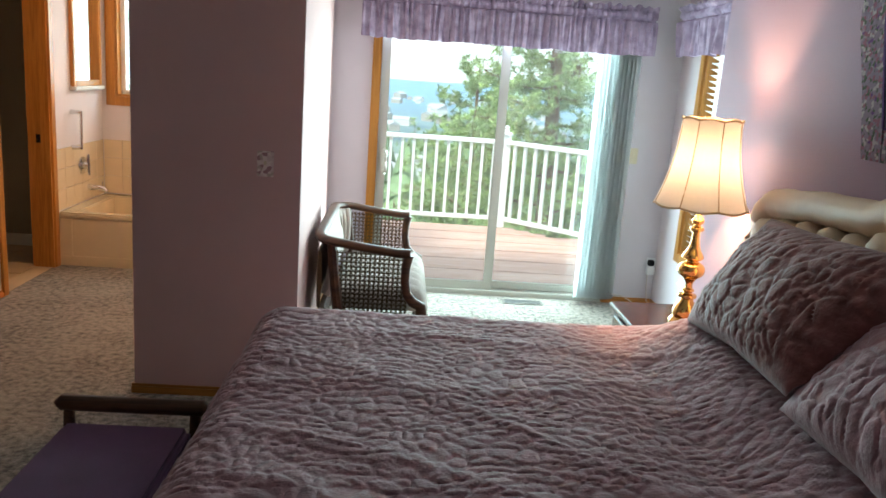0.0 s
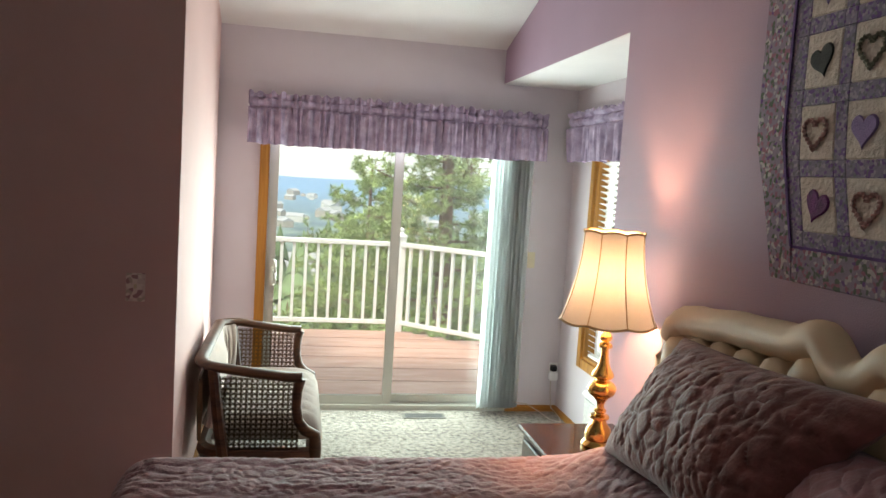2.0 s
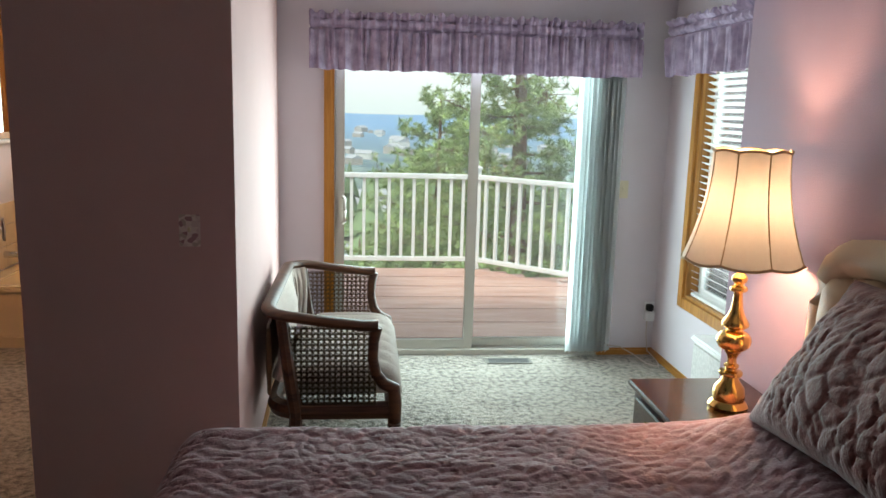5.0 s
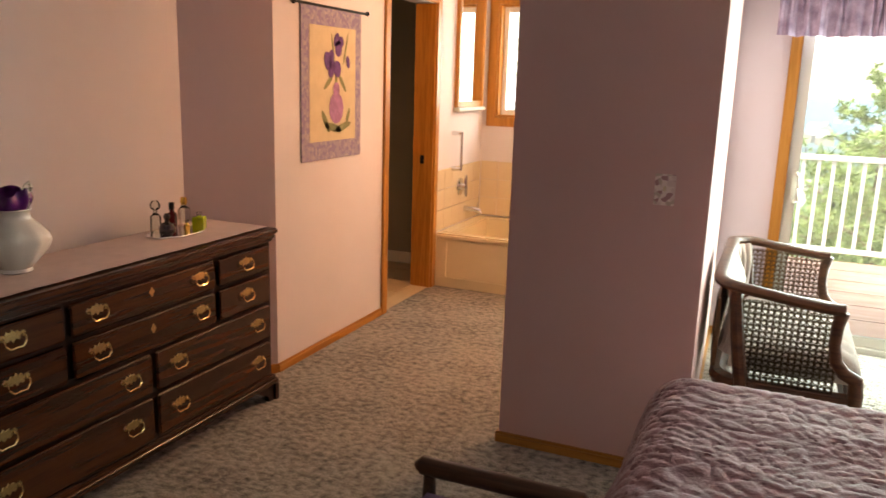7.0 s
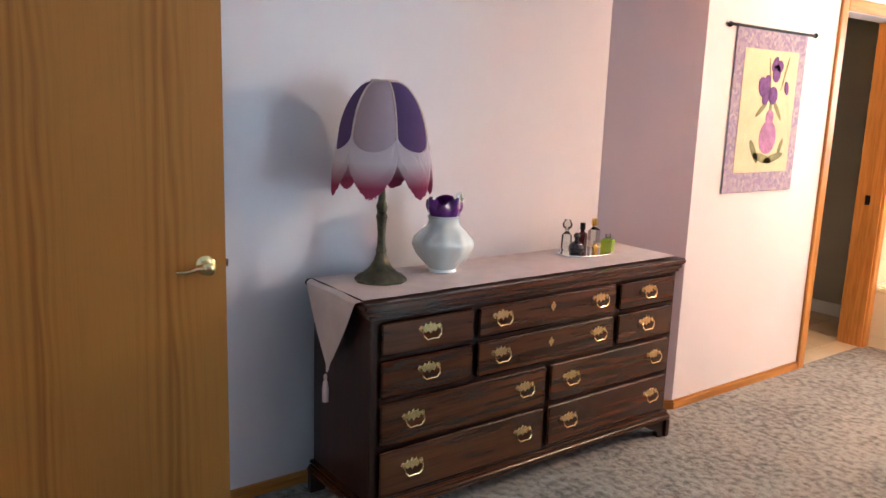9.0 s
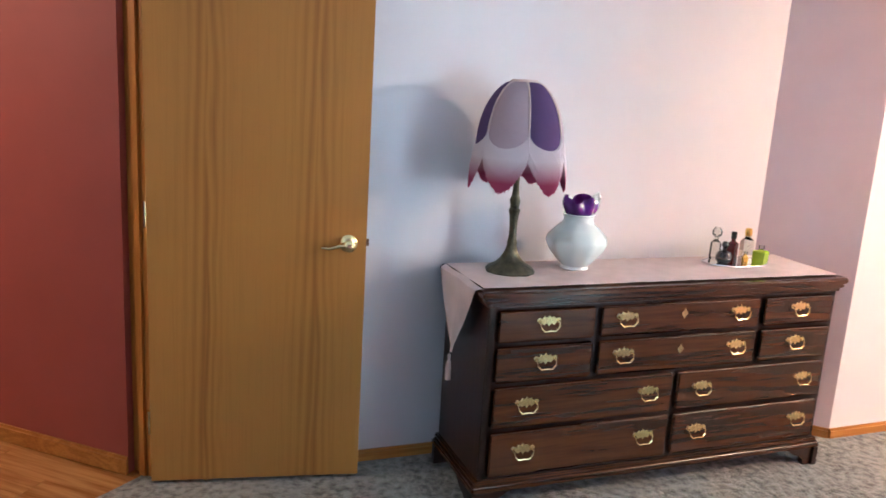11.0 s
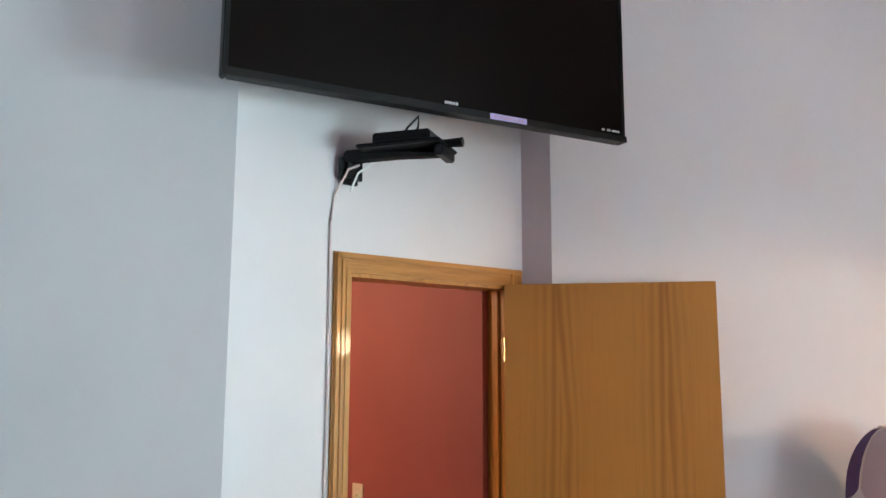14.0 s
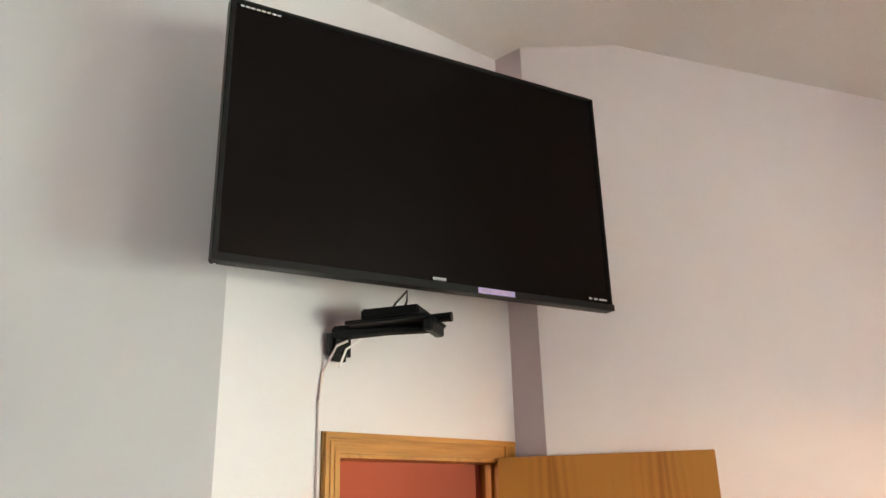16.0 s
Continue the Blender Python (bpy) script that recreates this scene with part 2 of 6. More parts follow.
M_WALNUT = wood("walnut_frame", (0.042, 0.0145, 0.0065), (0.10, 0.039, 0.016), 0.5, 1.4, 0.0, 0)
M_BRASS = mat("polished_brass", (0.78, 0.50, 0.16), 0.2, 0.08, 12, metal=1.0)
M_PALEBRASS = mat("pale_brass", (0.80, 0.62, 0.30), 0.22, 0.1, 14, metal=1.0)
M_CHROME = mat("chrome", (0.75, 0.76, 0.78), 0.12, 0.04, 10, metal=1.0)
M_GLASS = glass("window_glass", (0.86, 0.96, 0.95), haze=0.08)
M_VINYL = mat("almond_vinyl_frame", (0.55, 0.54, 0.48), 0.4, 0.03, 4)
M_WHITEP = mat("white_vinyl", (0.82, 0.83, 0.82), 0.35, 0.03, 4)
M_DECK = wood("weathered_deck_board", (0.52, 0.27, 0.215), (0.70, 0.44, 0.37), 0.7, 1.0, 0.0, 0)
M_BED = quilted("mauve_quilted_cloth", (0.255, 0.103, 0.124), (0.315, 0.145, 0.168))
M_PILLOW = quilted("dark_mauve_quilted_cloth", (0.165, 0.043, 0.037), (0.205, 0.062, 0.055))
M_SHEET = mat("mattress_ticking", (0.7, 0.66, 0.64), 0.9, 0.05, 8, 0.2)
M_HEAD = mat("cream_leatherette", (0.72, 0.54, 0.36), 0.45, 0.06, 6, 0.15, 300)
M_BENCHSEAT = mat("purple_velvet", (0.10, 0.035, 0.10), 0.85, 0.18, 9, 0.4, 400, sheen=0.1)
M_CREAM = mat("cream_upholstery", (0.52, 0.44, 0.38), 0.85, 0.06, 12, 0.3, 300, sheen=0.2)
M_CANE = mat("woven_cane", (0.16, 0.085, 0.035), 0.55, 0.2, 40, 0.2)
M_VALANCE = mat("lilac_print_cotton", (0.29, 0.22, 0.32), 0.85, 0.14, 16, 0.25, 300, color2=(0.43, 0.35, 0.46))
M_VBLIND = cloth_shade("blue_grey_vinyl_vane", (0.84, 0.87, 0.87), 0.22)
M_SLAT = mat("white_blind_slat", (0.78, 0.78, 0.76), 0.45, 0.03, 6)
M_SHADE = cloth_shade("ivory_lampshade_cloth", (0.84, 0.80, 0.73), 0.060)
M_TRIM = mat("tan_shade_trim", (0.52, 0.38, 0.23), 0.8, 0.1, 30)
M_PLATE = mat("almond_plastic", (0.66, 0.58, 0.40), 0.35, 0.03, 10)
M_WPLAST = mat("white_plastic", (0.78, 0.78, 0.78), 0.35, 0.03, 10)
M_BLACK = mat("black_plastic", (0.006, 0.006, 0.0065), 0.4, 0.2, 20, spec=0.2)
M_SCREEN = mat("dark_screen", (0.0032, 0.0014, 0.0012), 0.25, 0.1, 5, spec=0.1)
M_TUB = mat("cream_tub_enamel", (0.72, 0.60, 0.40), 0.18, 0.03, 4, coat=0.3)
M_TILE = mat("cream_wall_tile", (0.70, 0.58, 0.40), 0.2, 0.05, 5, coat=0.2)
M_FTILE = mat("tan_floor_tile", (0.55, 0.40, 0.24), 0.35, 0.1, 5)
M_MIRROR = mat("mirror_silver", (0.86, 0.88, 0.87), 0.02, 0.01, 3, metal=1.0)
M_BRONZE = mat("green_bronze", (0.055, 0.05, 0.035), 0.45, 0.4, 30, 0.4, 90, metal=0.7, color2=(0.10, 0.09, 0.055))
M_CERAMIC = mat("white_glazed_ceramic", (0.66, 0.68, 0.64), 0.15, 0.04, 8, coat=0.5)
M_RUNNER = mat("pale_pink_linen", (0.62, 0.49, 0.46), 0.9, 0.07, 14, 0.4, 500)
M_VIOLET = mat("violet_glass", (0.10, 0.010, 0.15), 0.12, 0.25, 25, coat=0.5)

# ---------------------------------------------------------------- mesh helpers


def box(bm, x0, x1, y0, y1, z0, z1, m=None, bev=0.0, seg=2):
    vs = [bm.verts.new(Vector((x, y, z)) if m is None else m @ Vector((x, y, z))) for z in (z0, z1) for y in (y0, y1) for x in (x0, x1)]
    fs = [bm.faces.new([vs[i] for i in f]) for f in ((0, 2, 3, 1), (4, 5, 7, 6), (0, 1, 5, 4), (2, 6, 7, 3), (0, 4, 6, 2), (1, 3, 7, 5))]
    if bev:
        es = list({e for f in fs for e in f.edges})
        bmesh.ops.bevel(bm, geom=es, offset=bev, segments=seg, affect="EDGES", clamp_overlap=True)
    return bm


def prism(bm, pts, a, b, axis=2):
    """A flat outline drawn out along an axis from a to b."""
    def put(p, h):
        q = [0, 0, 0]
        o = [i for i in range(3) if i != axis]
        q[o[0]], q[o[1]], q[axis] = p[0], p[1], h
        return bm.verts.new(q)
    lo, hi = [put(p, a) for p in pts], [put(p, b) for p in pts]
    n = len(pts)
    for i in range(n):
        bm.faces.new((lo[i], lo[(i + 1) % n], hi[(i + 1) % n], hi[i]))
    bm.faces.new(lo), bm.faces.new(hi)
    bmesh.ops.recalc_face_normals(bm, faces=bm.faces)
    return bm


def lathe(bm, prof, seg=24, m=None, squash=None):
    rings = []
    for r, z in prof:
        ring = []
        for i in range(seg):
            a = 2 * math.pi * i / seg
            k = squash(a, z) if squash else 1.0
            p = Vector((r * k * math.cos(a), r * k * math.sin(a), z))
            ring.append(bm.verts.new(m @ p if m else p))
        rings.append(ring)
    for a, b in zip(rings, rings[1:]):
        for i in range(seg):
            bm.faces.new((a[i], a[(i + 1) % seg], b[(i + 1) % seg], b[i]))
    if prof[0][0] > 1e-5:
        bm.faces.new(rings[0][::-1])
    if prof[-1][0] > 1e-5:
        bm.faces.new(rings[-1])
    return bm


def tube(bm, pts, r, seg=8, flat=1.0):
    """A round bar along points; r a number or one for each point."""
    pts = [Vector(p) for p in pts]
    rr = r if isinstance(r, (list, tuple)) else [r] * len(pts)
    rings = []
    for i, p in enumerate(pts):
        d = (pts[min(i + 1, len(pts) - 1)] - pts[max(i - 1, 0)]).normalized()
        up = Vector((0, 0, 1)) if abs(d.z) < 0.95 else Vector((1, 0, 0))
        u = d.cross(up).normalized()
        v = u.cross(d)
        rings.append([bm.verts.new(p + rr[i] * (math.cos(a) * u + flat * math.sin(a) * v)) for a in [2 * math.pi * k / seg for k in range(seg)]])
    for a, b in zip(rings, rings[1:]):
        for i in range(seg):
            bm.faces.new((a[i], a[(i + 1) % seg], b[(i + 1) % seg], b[i]))
    bm.faces.new(rings[0][::-1]), bm.faces.new(rings[-1])
    return bm


def grid(bm, nu, nv, fn):
    vs = [[bm.verts.new(fn(i / nu, j / nv)) for j in range(nv + 1)] for i in range(nu + 1)]
    for i in range(nu):
        for j in range(nv):
            bm.faces.new((vs[i][j], vs[i + 1][j], vs[i + 1][j + 1], vs[i][j + 1]))
    return bm


def part(name, bm, material, parent=None, label="", smooth=False, m=None):
    me = bpy.data.meshes.new(name)
    bmesh.ops.recalc_face_normals(bm, faces=bm.faces)
    bm.to_mesh(me)
    bm.free()
    me.materials.append(material)
    if smooth:
        for p in me.polygons:
            p.use_smooth = True
        me.set_sharp_from_angle(angle=radians(40))
    ob = new(name, me)
    ob.parent = parent
    if m is not None:
        ob.matrix_local = m
    if label:
        ob["label"] = label
    return ob


def thing(name, label, category, at=(0, 0, 0), turn=0, group=""):
    ob = new(name)
    ob.matrix_world = pose(*at, 0, 0, turn)
    ob.empty_display_size = 0.1
    return tagged(ob, label, category, group)


def structure(name, bm, material, label, category, smooth=False):
    return tagged(part(name, bm, material, None, "", smooth), label, category, kind="structure")


def B():
    return bmesh.new()


def slab(bm, p0, p1, z0, z1, thick, holes=()):
    """A wall from p0 to p1, its room face on that line and its thickness to the left of the way; holes: (from, to, sill, head) along it."""
    d = Vector((p1[0] - p0[0], p1[1] - p0[1], 0))
    m = Matrix.Translation((*p0, 0)) @ Matrix.Rotation(math.atan2(d.y, d.x), 4, "Z")
    xs = sorted({0.0, d.length, *[h[0] for h in holes], *[h[1] for h in holes]})
    for a, b in zip(xs, xs[1:]):
        zs, z = [], z0
        for h in sorted(holes, key=lambda q: q[2]):
            if h[0] <= a + 1e-6 and h[1] >= b - 1e-6:
                zs.append((z, h[2]))
                z = h[3]
        zs.append((z, z1))
        for lo, hi in zs:
            if hi - lo > 1e-4:
                box(bm, a, b, 0, thick, lo, hi, m)
    bmesh.ops.remove_doubles(bm, verts=bm.verts, dist=1e-5)
    return bm


# ---------------------------------------------------------------- structure
YS, XR, XA, YP, XT, XC = 5.60, 2.705, 3.26, 3.55, -1.225, -1.531   # slider wall, bed wall, alcove wall, partition, tapestry wall, dresser wall
XL = 0.81                                                          # alcove's west wall
NB = Vector((0.761, 0.649))                                        # the way the door wall faces
DB = Vector((-0.649, 0.761))                                       # along the door wall
CT = Vector((-1.071, 0.234))                                       # casing's outer corner on it
CORNER_A, CORNER_B = CT - DB * 0.345, CT + DB * 0.850
RIDGE_Y, RIDGE_Z, WALL_Z = 1.40, 3.775, 2.588
YBACK = -2.2
XE = -0.847


def ceil_z(y):
    return RIDGE_Z if y <= RIDGE_Y else RIDGE_Z + (WALL_Z - RIDGE_Z) * (y - RIDGE_Y) / (YS - RIDGE_Y)


# floors
bm = B()
prism(bm, [(XE - 0.1, YBACK), (XR + 0.7, YBACK), (XR + 0.7, YS + 0.02), (XL - 0.06, YS + 0.02), (XL - 0.06, 5.78), (-1.24, 5.78), (-1.24, 3.77), (-1.60, 3.45), (-1.60, 0.95), tuple(CORNER_B - NB * 0.06), tuple(CORNER_A - NB * 0.06)], -0.12, 0.0)
structure("floor", bm, M_CARPET, "grey-beige cut-pile carpet over the whole bedroom", "carpet")

# walls
bm = slab(B(), (XA + 0.15, YS), (XL - 0.11, YS), 0, 2.75, -0.16, [(XA + 0.15 - 2.87, XA + 0.15 - 1.12, 0.0, 2.03)])
structure("wall_north", bm, M_ALCOVE, "pale grey-lilac wall around the sliding patio door", "wall")
bm = prism(B(), [(YBACK, 0), (3.475, 0), (3.475, 2.356), (YS, 2.356), (YS, WALL_Z + 0.02), (RIDGE_Y, RIDGE_Z + 0.02), (YBACK, RIDGE_Z + 0.02)], XR, XR + 0.14, 0)
structure("wall_east", bm, M_PURPLE, "purple mauve accent wall behind the headboard", "wall")
bm = slab(B(), (XA, 3.475), (XA, YS), 0, 2.5, -0.16, [(4.24 - 3.475, 5.14 - 3.475, 0.51, 1.99)])
structure("wall_alcove", bm, M_ALCOVE, "pale grey-lilac alcove wall with a window", "wall")
bm = box(B(), XR + 0.14, XA + 0.16, 3.335, 3.475, 0, 2.5)
structure("wall_alcove_return", bm, M_ALCOVE, "short grey-lilac wall closing the alcove", "wall")
bm = box(B(), XR + 0.002, XA + 0.16, 3.475, YS, 2.352, 2.47)
structure("ceiling_alcove", bm, M_WHITE, "white textured low ceiling over the alcove", "ceiling")
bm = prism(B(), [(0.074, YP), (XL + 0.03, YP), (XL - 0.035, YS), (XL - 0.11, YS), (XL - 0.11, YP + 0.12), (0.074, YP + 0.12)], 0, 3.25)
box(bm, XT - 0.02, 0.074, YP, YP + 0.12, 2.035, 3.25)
structure("wall_partition", bm, M_SHADEMAUVE, "mauve partition wall between bedroom and bathroom", "wall")
bm = box(B(), XC - 0.14, XC, 0.986, 3.47, 0, 3.95)
structure("wall_west", bm, M_PALE, "pale lilac wall behind the dresser", "wall")
bm = slab(B(), (-1.225, 3.775), (XC, 3.47), 0, 3.95, -0.12)
structure("wall_west_jog", bm, M_SHADELILAC, "narrow slanting lilac wall beside the dresser, its shade painted in", "wall")
bm = slab(B(), (XT, 6.88), (XT, 3.775), 0, 3.25, -0.14, [(6.88 - 5.70, 6.88 - 4.99, 0.0, 2.03)])
structure("wall_tapestry", bm, M_PALE, "pale lilac wall with an inner doorway", "wall")
bm = slab(B(), tuple(CORNER_B), tuple(CORNER_A), 0, 3.95, -0.12, [(0.066 + 0.0, 0.066 + 0.735, 0.0, 2.045)])
structure("wall_door", bm, M_PALE, "pale lilac slanting wall with the hall doorway", "wall")
cb = CORNER_B
bm = prism(B(), [(XC, 0.985), tuple(cb), tuple(cb - NB * 0.12 + DB * 0.0), (XC - 0.14, 1.08), (XC - 0.14, 0.992)], 0, 3.95)
structure("wall_door_return", bm, M_SHADELILAC, "narrow lilac return beside the hall doorway, its shade painted in", "wall")
bm = box(B(), XE - 0.14, XE, YBACK, CORNER_A.y + 0.001, 0, 3.95)
structure("wall_southwest", bm, M_PALE, "pale lilac wall beside the hall door", "wall")
bm = box(B(), XE - 0.14, XR + 0.14, YBACK - 0.14, YBACK, 0, 3.95)
structure("wall_south", bm, M_PALE, "pale lilac rear wall of the bedroom", "wall")
# ceilings
bm = prism(B(), [(YBACK - 0.14, RIDGE_Z), (RIDGE_Y, RIDGE_Z), (YS + 0.16, ceil_z(YS + 0.16)), (YS + 0.16, ceil_z(YS) + 0.16), (RIDGE_Y, RIDGE_Z + 0.2), (YBACK - 0.14, RIDGE_Z + 0.2)], -1.9, XR, 0)
structure("ceiling", bm, M_WHITE, "white textured vaulted ceiling", "ceiling")
bm = box(B(), XT - 1.5, XL - 0.11, YP + 0.12, 7.0, 2.42, 2.5)
structure("ceiling_bath", bm, M_WHITE, "white flat bathroom ceiling", "ceiling")
# bathroom shell
bm = slab(B(), (XL - 0.11, 6.70), (XT - 0.14, 6.70), 0, 2.6, -0.16, [(XL - 0.11 + 0.32, XL - 0.11 + 1.11, 1.23, 2.12)])
structure("wall_bath_north", bm, M_PALE, "pale pink bathroom wall with a window", "wall")
bm = box(B(), XL - 0.11, XL + 0.03, YS + 0.162, 7.04, 0, 2.6)
structure("wall_bath_east", bm, M_PALE, "pale bathroom side wall", "wall")
bm = slab(B(), (-2.6, 4.5), (-2.6, 6.3), 0, 2.42, 0.1)
slab(bm, (-2.6, 6.3), (XT - 0.14, 6.3), 0, 2.42, 0.1)
slab(bm, (XT - 0.14, 4.5), (-2.6, 4.5), 0, 2.42, 0.1)
structure("wall_toilet_room", bm, M_OLIVE, "grey-green painted wall of the small inner room", "wall")
bm = box(B(), -2.6, XT - 0.012, 4.5, 6.3, -0.1, 0.003)
structure("floor_toilet_room", bm, M_FTILE, "tan tiled floor of the small inner room", "floor")
# hall
bm = prism(B(), [(-6.2, -4.4), (XE - 0.05, -4.4), tuple(CORNER_A - NB * 0.06), tuple(CORNER_B - NB * 0.06), (XC - 0.1, 1.9), (-6.2, 1.9)], -0.1, -0.004)
fl = structure("floor_hall", bm, turned("hall_oak_floor_base", M_FLOORWOOD, math.atan2(-0.53, -0.455)), "glossy honey-coloured oak strip floor in the hall", "floor")
rw0, rw1 = Vector((-1.761, 0.576)), Vector((-2.216, 0.046))
rd = (rw1 - rw0).normalized()
bm = slab(B(), tuple(rw0 - rd * 0.195), tuple(rw0 + rd * 4.0), 0, 3.0, -0.12)
structure("wall_hall", bm, M_RED, "brick-red painted hall wall", "wall")
bm = slab(B(), (-0.97, -2.4), (-4.9, -2.4), 0, 3.0, 0.12)
structure("wall_hall_end", bm, M_RED, "brick-red painted end wall of the hall", "wall")
bm = prism(B(), [(-6.2, -4.4), (XE - 0.14, -4.4), (XE - 0.14, -0.12), tuple(CORNER_B - NB * 0.125), (XC - 0.145, 1.9), (-6.2, 1.9)], 2.55, 2.65)
structure("ceiling_hall", bm, M_WHITE, "white flat hall ceiling", "ceiling")


def trim(name, p0, p1, z0, z1, proud, material=None, label="golden oak baseboard along the wall"):
    """A strip of moulding on the right of the way from p0 to p1, with an eased top."""
    d = Vector((p1[0] - p0[0], p1[1] - p0[1], 0))
    m = Matrix.Translation((*p0, 0)) @ Matrix.Rotation(math.atan2(d.y, d.x), 4, "Z")
    b = B()
    box(b, 0, d.length, -proud, -0.001, z0, z1 - 0.012, m)
    box(b, 0, d.length, -proud * 0.6, -0.001, z1 - 0.012, z1, m)
    return tagged(part(name, b, material or M_OAKX), label, "baseboard", kind="structure")


trim("baseboard", (2.93, YS), (XA, YS), 0, 0.046, 0.014)
trim("baseboard", (XL - 0.03, YS), (1.05, YS), 0, 0.046, 0.014)
trim("baseboard", (XA, YS), (XA, 3.48), 0, 0.046, 0.014, M_OAKY)
trim("baseboard", (XL + 0.031, YP), (XL - 0.034, YS), 0, 0.046, 0.014, M_OAKY)
trim("baseboard", (0.062, YP), (XL + 0.03, YP), 0, 0.046, 0.014)
trim("baseboard", (0.074, YP + 0.12), (0.074, YP), 0, 0.046, 0.014, M_OAKY)
trim("baseboard", (XC, 0.99), (XC, 3.47), 0, 0.046, 0.014, M_OAKY)
trim("baseboard", (XC, 3.47), (XT, 3.775), 0, 0.046, 0.014)
trim("baseboard", (XT, 3.775), (XT, 4.92), 0, 0.046, 0.014, M_OAKY)
trim("baseboard", tuple(rw0 + rd * 4), tuple(rw0 - rd * 0.195), 0, 0.07, 0.014, M_OAKY)

# ---------------------------------------------------------------- patio door and windows
def frame_box(name, x0, x1, z0, z1, y0, y1, w, material, parent, m=None, label=""):
    """A four-sided frame in the x-z plane, of bars w wide."""
    b = B()
    box(b, x0, x0 + w, y0, y1, z0, z1, m, 0.004), box(b, x1 - w, x1, y0, y1, z0, z1, m, 0.004)
    box(b, x0 + w, x1 - w, y0, y1, z0, z0 + w, m, 0.004), box(b, x0 + w, x1 - w, y0, y1, z1 - w, z1, m, 0.004)
    return part(name, b, material, parent, label)


def pane(x0, x1, z0, z1, y, parent, m=None):
    p = part("pane", box(B(), x0, x1, y - 0.003, y + 0.003, z0, z1, m), M_GLASS, parent)
    p.visible_shadow = False
    return p


d = tagged(thing("door_1", "almond vinyl sliding glass patio door with oak casing", "sliding door"), kind="structure")
part("casing", box(B(), 1.055, 1.118, 5.58, 5.70, 0.0, 2.09, None, 0.004), M_OAK, d, "golden oak side casing")
part("casing", box(B(), 2.872, 2.935, 5.58, 5.70, 0.0, 2.09, None, 0.004), M_OAK, d, "golden oak side casing")
part("casing", box(B(), 1.118, 2.872, 5.58, 5.70, 2.032, 2.09, None, 0.004), M_OAKX, d, "golden oak head casing")
part("sill", box(B(), 1.12, 2.87, 5.60, 5.76, -0.02, 0.035, None, 0.004), M_VINYL, d)
pl = frame_box("sliding_panel", 1.12, 2.03, 0.036, 2.03, 5.622, 5.662, 0.06, M_VINYL, d)
pane(1.18, 1.97, 0.096, 1.97, 5.642, pl)
pr = frame_box("fixed_panel", 1.985, 2.87, 0.036, 2.03, 5.672, 5.712, 0.055, M_VINYL, d)
pane(2.04, 2.815, 0.091, 1.975, 5.692, pr)
hb = B()
tube(hb, [(1.165, 5.62, 0.87), (1.185, 5.575, 0.89), (1.185, 5.57, 0.96), (1.185, 5.575, 1.03), (1.165, 5.62, 1.05)], 0.011, 8)
box(hb, 1.145, 1.17, 5.605, 5.623, 0.85, 1.07, None, 0.004)
part("door_handle", hb, M_VINYL, pl, "almond pull handle", True)

vb = thing("vertical_blind", "blue-grey vertical blind drawn aside beside the patio door", "blind")
part("head_rail", box(B(), 1.06, 2.93, 5.53, 5.575, 2.04, 2.085, None, 0.003), M_WHITEP, vb)
for i in range(14):
    b = B()
    a = radians(46 + 9 * math.sin(i * 2.1))
    mm = Matrix.Translation((2.668 + i * 0.0205, 5.553, 0)) @ Matrix.Rotation(a, 4, "Z")
    grid(b, 6, 1, lambda u, v: mm @ Vector(((u - 0.5) * 0.088, 0.008 * math.cos((u - 0.5) * math.pi), 0.035 + v * 2.005)))
    bmesh.ops.solidify(b, geom=b.faces[:], thickness=0.0012)
    part("vane", b, M_VBLIND, vb, "", True)


def valance(name, length, m, label):
    """A gathered valance on a rod: ruffled heading, rod pocket, full skirt."""
    v = thing(name, label, "valance")
    rnd = random.Random(len(name) + int(length * 100))
    ph = [rnd.uniform(0, 6) for _ in range(4)]

    def cloth(u, w):
        """Uneven gathers: tight under the rod, opening into loose folds at the hem, with a frill above the rod."""
        x, z = u * length, w * 0.335
        big = noise.noise(Vector((x * 9.0, 0.25 * w, ph[0]))) + 0.7 * noise.noise(Vector((x * 21.0, 0.5 * w, ph[1])))
        fine = noise.noise(Vector((x * 60.0, 1.2 * w, ph[2]))) + 0.6 * math.sin(x * 130 + 3 * noise.noise(Vector((x * 12, 0, ph[3]))))
        if w < 0.72:
            k = w / 0.72
            g = 0.050 * (1 - 0.55 * k) * big + 0.021 * (0.35 + 0.65 * k) * fine
        elif w < 0.86:
            g = 0.010 * fine
        else:
            g = 0.020 * big + 0.016 * fine
        pinch = 0.022 if abs(w - 13 / 18) < 0.01 or abs(w - 16 / 18) < 0.01 else 0.0
        lift = (0.012 * noise.noise(Vector((x * 34, 3, ph[1]))) + 0.008 * math.sin(x * 90 + ph[2])) if w > 0.95 else (0.010 * big if w < 0.02 else 0.0)
        return m @ Vector((x, -0.112 - g + pinch, z + lift))
    b = grid(B(), int(length * 330), 18, cloth)
    part("skirt", b, M_VALANCE, v, "", True)
    part("rod", tube(B(), [m @ Vector((0.0, -0.085, 0.265)), m @ Vector((length, -0.085, 0.265))], 0.011, 8), M_WHITEP, v)
    for x in (0.004, length - 0.004):
        part("bracket", box(B(), x - 0.004, x + 0.004, -0.10, 0.0, 0.24, 0.285, m), M_WHITEP, v)
    return v


valance("valance", 2.04, Matrix.Translation((0.972, YS, 1.822)), "gathered lilac print cotton valance over the patio door")
